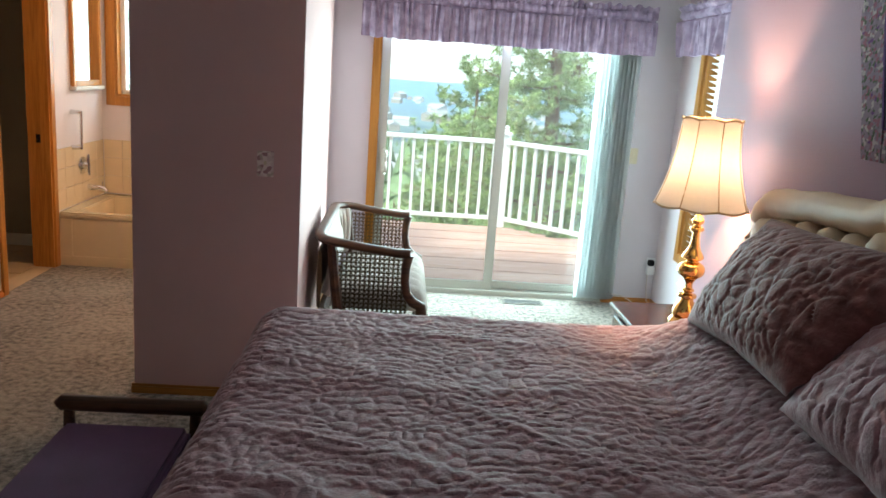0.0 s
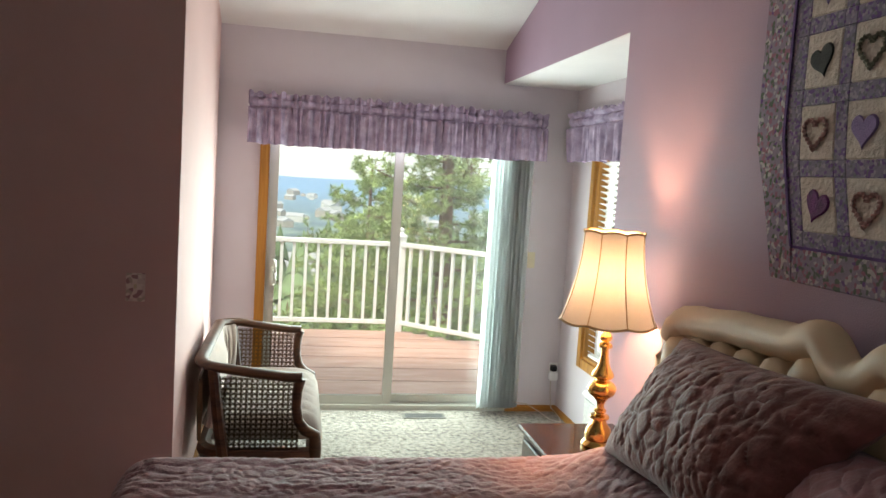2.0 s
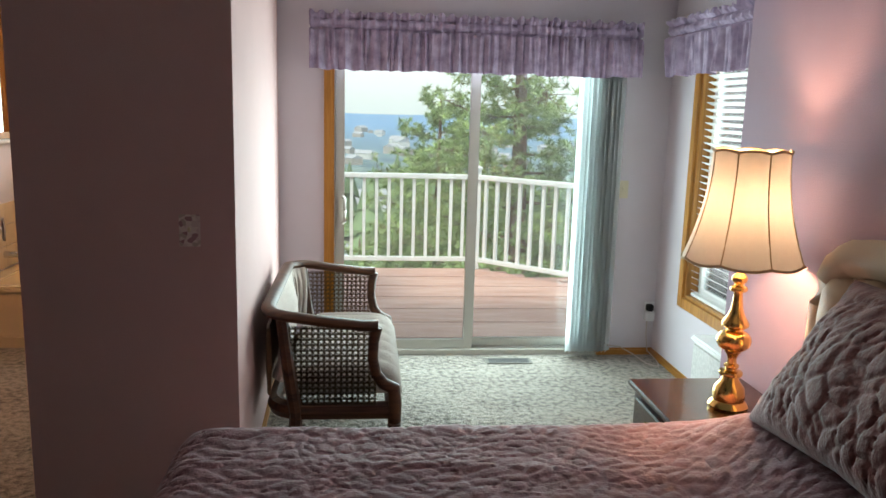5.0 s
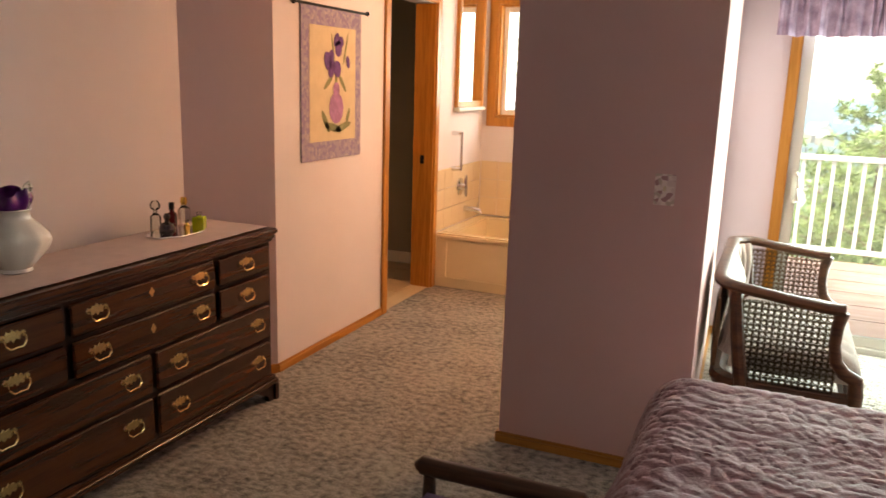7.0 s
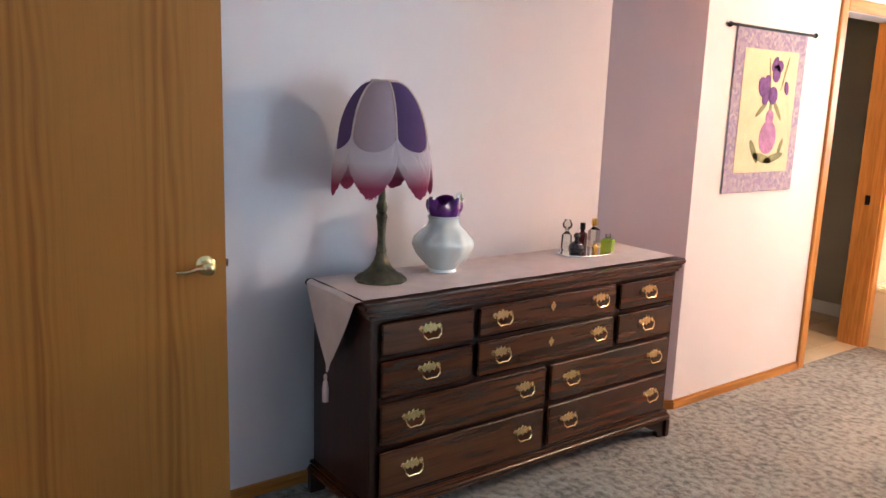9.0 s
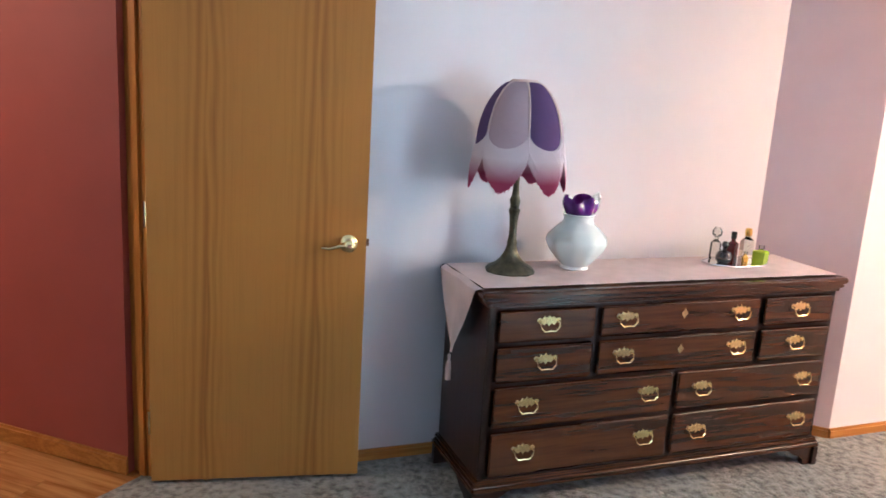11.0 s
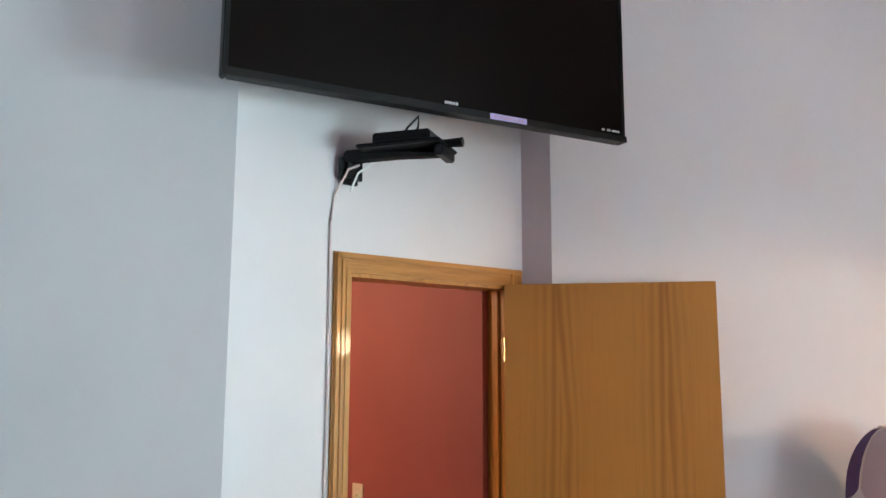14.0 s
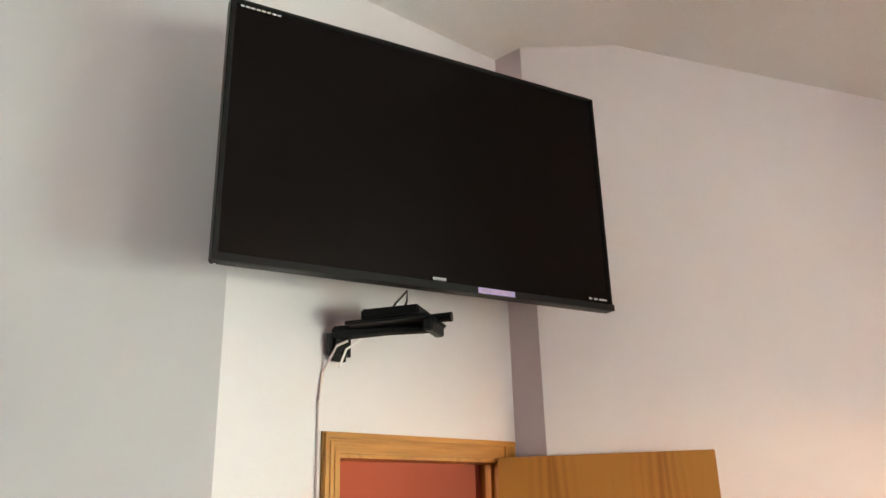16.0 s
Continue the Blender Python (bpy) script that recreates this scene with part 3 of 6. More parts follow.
valance("valance", 1.28, Matrix.Translation((XA, 5.42, 1.835)) @ Matrix.Rotation(radians(-90), 4, "Z"), "gathered lilac print cotton valance over the alcove window")

MW = Matrix.Translation((XA, 5.14, 0)) @ Matrix.Rotation(radians(-90), 4, "Z")     # x along the wall towards the bed, y outwards
w = tagged(thing("window_1", "oak-framed alcove window with a white blind", "window"), kind="structure")
frame_box("window_frame", -0.065, 0.965, 0.445, 2.055, -0.016, 0.02, 0.066, M_OAK, w, MW, "golden oak casing")
frame_box("jamb", 0.001, 0.899, 0.512, 1.988, 0.0, 0.10, 0.018, M_OAK, w, MW, "golden oak jamb")
frame_box("sash", 0.02, 0.88, 0.53, 1.97, 0.075, 0.11, 0.045, M_WHITEP, w, MW)
pane(0.065, 0.835, 0.575, 1.925, 0.093, w, MW)
bl = thing("window_blind", "white slatted blind half open in the alcove window", "blind")
for i in range(36):
    z = 0.56 + i * 0.0385
    ms = MW @ Matrix.Translation((0.45, 0.045, z)) @ Matrix.Rotation(radians(-24), 4, "X")
    part("slat", box(B(), -0.42, 0.42, -0.022, 0.022, -0.0012, 0.0012, ms), M_SLAT, bl)
for x in (0.12, 0.78):
    part("cord", tube(B(), [MW @ Vector((x, 0.045, 0.54)), MW @ Vector((x, 0.045, 1.96))], 0.0018, 5), M_SLAT, bl)
part("bottom_rail", box(B(), 0.03, 0.87, 0.025, 0.065, 0.532, 0.552, MW, 0.004), M_SLAT, bl)
part("head_rail", box(B(), 0.022, 0.878, 0.02, 0.07, 1.94, 1.968, MW, 0.003), M_SLAT, bl)

# ---------------------------------------------------------------- bed
bed = thing("bed", "king bed with a mauve quilted spread and two shams", "bed", (1.7, 1.93, 0))
inv = bed.matrix_world.inverted()
part("mattress", box(B(), 0.86, 2.55, 1.10, 2.76, 0.22, 0.62, inv, 0.05, 3), M_SHEET, bed)
for x, y in ((0.95, 1.2), (0.95, 2.65), (2.4, 1.2), (2.4, 2.65)):
    part("leg", lathe(B(), [(0.025, 0), (0.03, 0.1), (0.035, 0.23)], 12, inv @ Matrix.Translation((x, y, 0))), M_WALNUT, bed)


def sstep(a, b, x):
    t = max(0, min(1, (x - a) / (b - a)))
    return t * t * (3 - 2 * t)


def puffs(p, size, high):
    """Quilted leaf shapes: long curved puffs parted by narrow creases."""
    w = Vector((noise.noise(p * 4.2), noise.noise(p * 4.2 + Vector((9, 0, 0))), 0)) * 0.085
    d, _ = noise.voronoi(Vector(((p.x + w.x) * 0.78, (p.y + w.y) * 1.25, p.z * 0.9)) / size)
    e = min(1.0, (d[1] - d[0]) * 3.0)
    return high * (1 - (1 - e) ** 2) + 0.0012 * noise.noise(p * 60)


X0, X1, Y0, Y1, HANG = 0.80, 2.57, 1.03, 2.84, 0.44


def spread(u, v):
    """The bedspread: flat on top, rounded over the edges and hanging in soft folds."""
    s, t = u * (X1 - X0 + HANG) - HANG, v * (Y1 - Y0 + 2 * HANG) - HANG
    top = 0.718
    x, y, drop = X0 + s, Y0 + t, 0.0
    R = 0.13

    def edge(q):
        """How far out and down for a length q past the rounding."""
        if q <= 0:
            return 0.0, 0.0
        a = min(q / R, 1.35)
        o, dn = R * math.sin(a), R * (1 - math.cos(a))
        r = max(0, q - R * 1.35)
        return o + r * 0.34, dn + r * 0.94
    sx = -s + R * 0.9
    ox, dx = edge(sx)
    lo, hi = -t + R * 0.9, t - (Y1 - Y0) + R * 0.9
    oy, dy = edge(max(lo, hi))
    if sx > 0:
        x = X0 + R * 0.9 - ox
    if lo > 0:
        y = Y0 + R * 0.9 - oy
    elif hi > 0:
        y = Y1 - R * 0.9 + oy
    z = top - max(dx, dy) - 0.25 * min(dx, dy)
    mound = sstep(2.10, 2.40, x) * sstep(Y0 + 0.02, Y0 + 0.3, y) * sstep(Y1 - 0.02, Y1 - 0.3, y)
    z += 0.11 * mound
    p = Vector((x, y, z))
    n1 = noise.noise(p * 2.4) * 0.008 + noise.noise(p * 6.5) * 0.004
    pf = puffs(Vector((x, y, z * 1.3)), 0.047, 0.0056)
    n1 += pf - 0.005 + 0.008 * (1 - abs(noise.noise(Vector((x * 1.3 + y * 2.6, y * 1.1 - x * 0.7, 3))))) ** 8
    fold = 0.014 * math.sin(7.5 * (s + t) + 3 * noise.noise(p * 1.5)) * min(1, max(dx, dy) * 4)
    q = p + Vector((0, 0, n1))
    if dx > dy:
        q.x -= fold + pf * 0.9
    else:
        q.y += (fold + pf * 0.7) if hi > 0 else -fold - pf * 0.7 * min(1, dy * 8)
    return inv @ q


part("bedspread", grid(B(), 330, 380, spread), M_BED, bed, "mauve quilted spread with leafy raised seams", True)


def cushion(name, corners, thick, material, label):
    """A sham whose four corners rest at given places, puffed between them."""
    c = [Vector(p) for p in corners]     # top a, top b, bottom b, bottom a
    nrm = (c[1] - c[0]).cross(c[3] - c[0]).normalized()
    if nrm.x > 0:
        nrm = -nrm
    b = B()
    for sgn in (1, -1):
        def f(u, v):
            p = c[0].lerp(c[1], u).lerp(c[3].lerp(c[2], u), v)
            e = max(0.0, (1 - abs(2 * u - 1) ** 2.6)) * max(0.0, (1 - abs(2 * v - 1) ** 2.6))
            mid = c[0].lerp(c[2], 0.5)
            p = p + (mid - p) * 0.09 * (1 - abs((2 * u - 1) * (2 * v - 1)))
            wr = noise.noise(p * 9) * 0.012 * e + 0.014 * noise.noise(Vector((u * 3, v * 11, 4))) * (1 - e)
            return p + nrm * (sgn * (thick * 0.5 * e ** 0.6 + puffs(Vector((p.z * 1.2, p.y, p.x)), 0.062, 0.0075) * min(1, e * 3)) + wr)
        grid(b, 110, 84, f)
    bmesh.ops.remove_doubles(b, verts=b.verts, dist=0.004)
    ob = tagged(part(name, b, material, None, "", True), label, "pillow", "shams on the bed")
    return ob


cushion("pillow", ((2.56, 2.50, 1.21), (2.55, 1.52, 1.27), (2.27, 1.70, 0.895), (2.34, 2.56, 0.815)), 0.22, M_PILLOW, "dark mauve quilted sham leaning on the headboard")
cushion("pillow", ((2.57, 1.76, 1.13), (2.56, 0.98, 1.17), (2.24, 1.00, 0.845), (2.28, 1.74, 0.845)), 0.22, M_BED, "mauve quilted sham leaning beside the darker sham")

hbd = thing("headboard", "cream padded headboard with rolled tufts and a curved crest", "headboard", (2.62, 1.87, 0))
ih = hbd.matrix_world.inverted()
part("panel", box(B(), 2.60, 2.70, 0.89, 2.67, 0.25, 1.235, ih, 0.03, 3), M_HEAD, hbd)


def crest(y):
    """Height of the crest roll: a level shoulder, a shallow dip, a lobe, and a notch in the middle."""
    k = abs(y - 1.78)
    knots = ((0.0, 1.262), (0.035, 1.270), (0.125, 1.332), (0.23, 1.300), (0.45, 1.288), (0.72, 1.262), (0.80, 1.250), (0.86, 1.215), (0.89, 1.165))
    for (a, za), (c, zc) in zip(knots, knots[1:]):
        if k <= c:
            return za + (zc - za) * sstep(a, c, k)
    return knots[-1][1]


pts = [ih @ Vector((2.612, 0.90 + 1.76 * i / 88, crest(0.90 + 1.76 * i / 88))) for i in range(89)]
pts = [ih @ Vector((2.615, 0.875, 0.8)), ih @ Vector((2.615, 0.875, 1.10))] + pts + [ih @ Vector((2.615, 2.685, 1.10)), ih @ Vector((2.615, 2.685, 0.8))]
part("crest", tube(B(), pts, 0.052, 14), M_HEAD, hbd, "curved padded crest roll", True)
for i in range(13):
    y = 0.965 + i * 0.1358
    zt = crest(y) - 0.035
    b = lathe(B(), [(0.001, 0.0), (0.050, 0.01), (0.074, 0.05), (0.081, 0.14), (0.080, 0.25), (0.072, 0.315), (0.050, 0.350), (0.001, 0.370)], 16, ih @ Matrix.Translation((2.603, y, zt - 0.375)) @ Matrix.Diagonal((0.75, 1.0, 1.0, 1.0)))
    part("tuft", b, M_HEAD, hbd, "", True)
for y in (1.1, 2.50):
    part("leg", box(B(), 2.63, 2.67, y - 0.03, y + 0.03, 0, 0.26, ih), M_WALNUT, hbd)

# bench at the bed's foot
bn = thing("bench", "dark wooden bench with a purple velvet seat at the bed", "bench", (0.45, 1.75, 0))
ib = bn.matrix_world.inverted()
part("seat", box(B(), 0.25, 0.66, 1.14, 2.36, 0.345, 0.42, ib, 0.018, 3), M_BENCHSEAT, bn, "purple velvet seat", True)
part("frame", box(B(), 0.235, 0.675, 1.12, 2.38, 0.275, 0.344, ib, 0.006), M_WALNUT, bn)
for y in (1.10, 2.40):
    b = tube(B(), [ib @ Vector((0.215, y, 0.457)), ib @ Vector((0.225, y, 0.465)), ib @ Vector((0.45, y, 0.465)), ib @ Vector((0.685, y, 0.465)), ib @ Vector((0.695, y, 0.457))], [0.018, 0.027, 0.027, 0.027, 0.018], 10)
    part("end_rail", b, M_WALNUT, bn, "", True)
    for x in (0.25, 0.66):
        part("leg", lathe(B(), [(0.013, 0.0), (0.019, 0.12), (0.023, 0.24), (0.019, 0.28), (0.022, 0.33), (0.017, 0.455)], 12, ib @ Matrix.Translation((x, y, 0))), M_WALNUT, bn, "", True)

# nightstand
ns = thing("nightstand", "dark cherry nightstand with brass drawer pulls", "nightstand", (2.47, 3.06, 0))
im = ns.matrix_world.inverted()
part("top", box(B(), 2.262, 2.69, 2.87, 3.275, 0.647, 0.67, im, 0.006), M_CHERRY, ns)
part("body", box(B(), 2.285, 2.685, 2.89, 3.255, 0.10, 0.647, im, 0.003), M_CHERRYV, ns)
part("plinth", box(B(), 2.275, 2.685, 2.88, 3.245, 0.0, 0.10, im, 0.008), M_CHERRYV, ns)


def pull(parent, m, s=1.0):
    """A brass bail pull on a pierced plate; x along the drawer, z up, y outwards is minus."""
    b = B()
    out = []
    half = [(0.0, 0.030), (0.006, 0.022), (0.016, 0.026), (0.020, 0.018), (0.033, 0.022), (0.040, 0.012), (0.034, 0.004), (0.026, 0.007), (0.018, -0.002), (0.008, 0.004), (0.0, -0.006)]
    out = half + [(-x, z) for x, z in half[-2:0:-1]]
    f = [b.verts.new((x * s, -0.001, z * s)) for x, z in out]
    g = [b.verts.new((x * s * 0.93, -0.004, z * s * 0.93)) for x, z in out]
    for k in range(20):
        b.faces.new((f[k], f[(k + 1) % 20], g[(k + 1) % 20], g[k]))
    b.faces.new(g)
    b.transform(m)
    p = part("pull", b, M_PALEBRASS, parent, "pierced brass pull")
    b = B()
    tube(b, [m @ Vector((s * x, -y, s * z)) for x, y, z in ((-0.029, 0.003, 0.012), (-0.031, 0.013, 0.008), (-0.030, 0.016, -0.006), (-0.018, 0.018, -0.018), (0, 0.019, -0.016), (0.018, 0.018, -0.018), (0.030, 0.016, -0.006), (0.031, 0.013, 0.008), (0.029, 0.003, 0.012))], 0.0024 * s, 6)
    part("bail", b, M_PALEBRASS, p, "", True)


MN = Matrix.Translation((2.285, 3.06, 0)) @ Matrix.Rotation(radians(-90), 4, "Z")     # its front faces the bed's foot
for z0, z1 in ((0.485, 0.625), (0.31, 0.465), (0.13, 0.29)):
    dw = part("drawer", box(B(), -0.155, 0.155, -0.016, -0.001, z0, z1, im @ MN, 0.005), M_CHERRY, ns)
    pull(dw, im @ MN @ Matrix.Translation((0, -0.016, (z0 + z1) / 2)), 1.1)

# bedside lamp
LX, LY, LZ = 2.502, 2.99, 0.67
bl = thing("table_lamp", "lit brass lamp with an ivory bell shade on the nightstand", "table lamp", (LX, LY, LZ))
part("base", lathe(B(), [(0.062, 0), (0.064, 0.012), (0.058, 0.022), (0.05, 0.03), (0.052, 0.05), (0.046, 0.075), (0.030, 0.095), (0.024, 0.11), (0.036, 0.114), (0.038, 0.120), (0.036, 0.127), (0.018, 0.131), (0.017, 0.136), (0.024, 0.142), (0.024, 0.148), (0.015, 0.154), (0.014, 0.168), (0.018, 0.182), (0.026, 0.192), (0.028, 0.197), (0.036, 0.201), (0.047, 0.209), (0.053, 0.220), (0.055, 0.232), (0.052, 0.244), (0.045, 0.254), (0.034, 0.261), (0.026, 0.265), (0.024, 0.270), (0.035, 0.274), (0.042, 0.280), (0.043, 0.288), (0.038, 0.298), (0.028, 0.312), (0.020, 0.333), (0.016, 0.358), (0.014, 0.385), (0.016, 0.390), (0.026, 0.394), (0.028, 0.401), (0.025, 0.408), (0.014, 0.412), (0.013, 0.418), (0.022, 0.424), (0.025, 0.434), (0.022, 0.443), (0.012, 0.452), (0.010, 0.46), (0.009, 0.62), (0.003, 0.63)], 28), M_BRASS, bl, "turned polished brass column", True)


def bell(a, z):
    return 1.0 + 0.012 * math.cos(8 * a)


SH0, SH1 = 0.50, 0.835
prof = []
for i in range(15):
    t = i / 14
    prof.append((0.116 + 0.068 * (1 - t) ** 2.0, SH0 + (SH1 - SH0) * t))


def shade_mesh(b):
    rings = []
    for r, z in prof:
        t = (z - SH0) / (SH1 - SH0)
        scal = 0.010 * ((1 - t) ** 6) - 0.007 * (t ** 8)
        rings.append([b.verts.new((r * bell(a, z) * math.cos(a), r * bell(a, z) * math.sin(a), z + scal * abs(math.sin(4 * a)) * -1)) for a in [2 * math.pi * k / 64 for k in range(64)]])
    for p, q in zip(rings, rings[1:]):
        for k in range(64):
            b.faces.new((p[k], p[(k + 1) % 64], q[(k + 1) % 64], q[k]))
    return rings


b = B()
rg = shade_mesh(b)
lowr, topr = [v.co.copy() for v in rg[0]], [v.co.copy() for v in rg[-1]]
seams = [[rg[i][k].co.copy() * 1.002 for i in range(15)] for k in range(0, 64, 8)]
shade = part("shade", b, M_SHADE, bl, "ivory panelled bell shade", True)
for ring in (lowr, topr):
    part("trim", tube(B(), ring + [ring[0]], 0.0045, 6), M_TRIM, shade, "", True)
for sm in seams:
    part("seam", tube(B(), sm, 0.0022, 5), M_TRIM, shade)
bulb = part("bulb", lathe(B(), [(0.012, 0.59), (0.03, 0.64), (0.033, 0.67), (0.024, 0.70), (0.001, 0.712)], 16), plain_emit("glowing_bulb", (1.0, 0.66, 0.34), 6), bl, "", True)
bulb.visible_shadow = False
part("harp", tube(B(), [(0, 0.0, 0.60), (0, 0.05, 0.66), (0, 0.055, 0.74), (0, 0.03, 0.80), (0, 0, 0.815)], 0.002, 6), M_BRASS, bl)
for a in (0, 120, 240):
    part("spider", tube(B(), [(0, 0, 0.815), (0.112 * math.cos(radians(a)), 0.112 * math.sin(radians(a)), 0.822)], 0.002, 6), M_BRASS, bl)

# ---------------------------------------------------------------- settee
se = thing("settee", "small cane-sided settee with cream tufted cushions against the wall", "settee", (1.15, 4.63, 0))
it = se.matrix_world.inverted()
RAILZ = 0.660
YN, YF, XB = 3.99, 5.14, 0.885


def rail_path():
    """Plan of the top rail: near arm, round the back, far arm."""
    R = 0.13
    P = [(1.374, YN), (1.30, YN), (1.15, YN), (XB + R, YN)]
    for k in range(1, 9):
        a = radians(90 * k / 8)
        P.append((XB + R - R * math.sin(a), YN + R - R * math.cos(a)))
    for k in range(9):
        a = radians(90 * k / 8)
        P.append((XB + R - R * math.cos(a), YF - R + R * math.sin(a)))
    return P + [(1.15, YF), (1.30, YF), (1.374, YF)]


def rail_z(x, y):
    """The rail climbs from the arm ends to the middle of the back."""
    return RAILZ + 0.045 * sstep(1.36, 0.90, x) + 0.03 * sstep(0.25, 0.0, abs(y - 0.5 * (YN + YF)) - 0.30)


RP = rail_path()
part("top_rail", tube(B(), [it @ Vector((x, y, rail_z(x, y))) for x, y in RP], [0.036] + [0.033] * (len(RP) - 2) + [0.036], 10, 0.72), M_WALNUT, se, "", True)
part("seat_rail", tube(B(), [it @ Vector((x + (0.06 if x > 1.3 else 0.03), y + 0.02 * (1 if y < 4.5 else -1), 0.262)) for x, y in RP], 0.042, 8, 1.0), M_WALNUT, se, "", True)
part("front_rail", box(B(), 1.415, 1.462, YN, YF, 0.215, 0.305, it, 0.008), M_WALNUT, se)
for y in (YN, YF):
    part("front_post", tube(B(), [it @ Vector(p) for p in ((1.367, y, 0.655), (1.354, y, 0.59), (1.352, y, 0.51), (1.367, y, 0.44), (1.40, y, 0.395), (1.447, y, 0.372), (1.454, y, 0.31), (1.452, y, 0.215))], [0.027, 0.025, 0.024, 0.025, 0.028, 0.031, 0.031, 0.031], 10), M_WALNUT, se, "", True)
    part("leg", lathe(B(), [(0.014, 0.0), (0.022, 0.015), (0.024, 0.03), (0.017, 0.05), (0.026, 0.15), (0.031, 0.205), (0.022, 0.215), (0.030, 0.225)], 12, it @ Matrix.Translation((1.452, y, 0))), M_WALNUT, se, "", True)
    part("rear_post", tube(B(), [it @ Vector((0.955, y + (0.012 if y < 4.5 else -0.012), 0.69)), it @ Vector((0.985, y, 0.45)), it @ Vector((1.015, y, 0.26)), it @ Vector((1.005, y, 0.0))], [0.027, 0.028, 0.031, 0.022], 8), M_WALNUT, se, "", True)


def cane(parent, org, ux, w, h):
    """An open weave: level, upright and slanting strands that leave round eyes."""
    m = Matrix.Translation(org) @ Matrix(((ux.x, -ux.y, 0, 0), (ux.y, ux.x, 0, 0), (0, 0, 1, 0), (0, 0, 0, 1)))
    b = B()
    st, r = 0.025, 0.0017

    def strand(p, q, o):
        p, q = Vector(p), Vector(q)
        dd = (q - p).normalized()
        nn = Vector((-dd.y, dd.x)) * r
        vs = [b.verts.new(m @ Vector((v.x, o, v.y))) for v in (p - nn, q - nn, q + nn, p + nn)]
        b.faces.new(vs)
    k = 0
    while k * st < w:
        for e in (0.0, 0.005):
            strand((k * st + e, 0), (k * st + e, h), 0.0)
        k += 1
    k = 0
    while k * st < h:
        for e in (0.0, 0.005):
            strand((0, k * st + e), (w, k * st + e), 0.0008)
        k += 1
    for sgn in (1, -1):
        c = -h if sgn > 0 else 0.0
        while c < (w if sgn > 0 else w + h):
            pts2 = []
            if sgn > 0:
                x0, z0, x1, z1 = c, 0.0, c + h, h
            else:
                x0, z0, x1, z1 = c, 0.0, c - h, h
            lo, hi = (max(0, min(x0, x1)), min(w, max(x0, x1)))
            if hi > lo:
                za, zb = ((lo - x0) / (x1 - x0) * h, (hi - x0) / (x1 - x0) * h)
                strand((lo, za), (hi, zb), 0.0016 * sgn)
            c += st
    bmesh.ops.solidify(b, geom=b.faces[:], thickness=0.0012)
    return tagged(part("cane_panel", b, M_CANE, parent, "open woven cane panel"), kind="stuff")


for y in (YN, YF):
    cane(se, it @ Vector((0.985, y, 0.295)), Vector((1, 0)), 0.385, 0.365)
bk = B()


def back_pad(u, v):
    a = u * (len(RP) - 11) + 5
    i = min(int(a), len(RP) - 2)
    x, y = [RP[i][k] + (RP[i + 1][k] - RP[i][k]) * (a - i) for k in (0, 1)]
    c = Vector((1.15, 0.5 * (YN + YF)))
    n2 = (c - Vector((x, y))).normalized()
    puff = 0.055 * math.sin(math.pi * v) ** 0.5 + 0.020 * abs(math.sin(u * 9 * math.pi)) * math.sin(math.pi * v) + 0.012 * noise.noise(Vector((u * 14, v * 5, 0)))
    return it @ Vector((x + n2.x * (0.02 + puff), y + n2.y * (0.02 + puff), 0.39 + (rail_z(x, y) - 0.395) * v))


grid(bk, 90, 12, back_pad)
part("back_cushion", bk, M_CREAM, se, "cream tufted back cushion", True)


def seat_pad(u, v):
    x, y = 0.95 + 0.54 * u, YN + 0.04 + (YF - YN - 0.08) * v
    e = (1 - abs(2 * u - 1) ** 5) * (1 - abs(2 * v - 1) ** 9)
    tuft = 0.013 * abs(math.sin(v * 7 * math.pi)) * (1 if u > 0.2 else 0.3)
    return it @ Vector((x, y, 0.335 + 0.115 * e ** 0.5 + tuft * e))


b = grid(B(), 24, 84, seat_pad)
bmesh.ops.solidify(b, geom=b.faces[:], thickness=0.03)
part("seat_cushion", b, M_CREAM, se, "cream channelled seat cushion", True)
# Cane brown on this band stands in for shade on the outer back.
part("back_panel", tube(B(), [it @ Vector((x - 0.004, y, 0.47)) for x, y in RP[9:-9]], 0.012, 6, 15.0), M_CANE, se, "outer back coloured brown for its shade", True)

# ---------------------------------------------------------------- dresser
dr = thing("dresser", "dark cherry dresser with ten drawers and brass pulls", "dresser", (-1.24, 2.69, 0))
idr = dr.matrix_world.inverted()
FX = -1.05
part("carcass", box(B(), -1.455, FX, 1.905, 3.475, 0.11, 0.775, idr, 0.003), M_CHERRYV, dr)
b = B()
box(b, -1.46, -1.022, 1.868, 3.508, 0.808, 0.834, idr, 0.007, 3)
box(b, -1.46, -1.030, 1.882, 3.496, 0.790, 0.808, idr, 0.005)
box(b, -1.46, -1.040, 1.894, 3.486, 0.775, 0.790, idr, 0.004)
part("top", b, M_CHERRY, dr, "moulded cherry top")
b = B()
box(b, -1.46, -1.024, 1.876, 3.502, 0.078, 0.108, idr, 0.009, 3)
box(b, -1.46, -1.034, 1.888, 3.490, 0.108, 0.124, idr, 0.005)
part("base_moulding", b, M_CHERRY, dr)
MD = Matrix.Translation((FX, 0, 0)) @ Matrix.Rotation(radians(90), 4, "Z")     # x along the front, minus y out of it


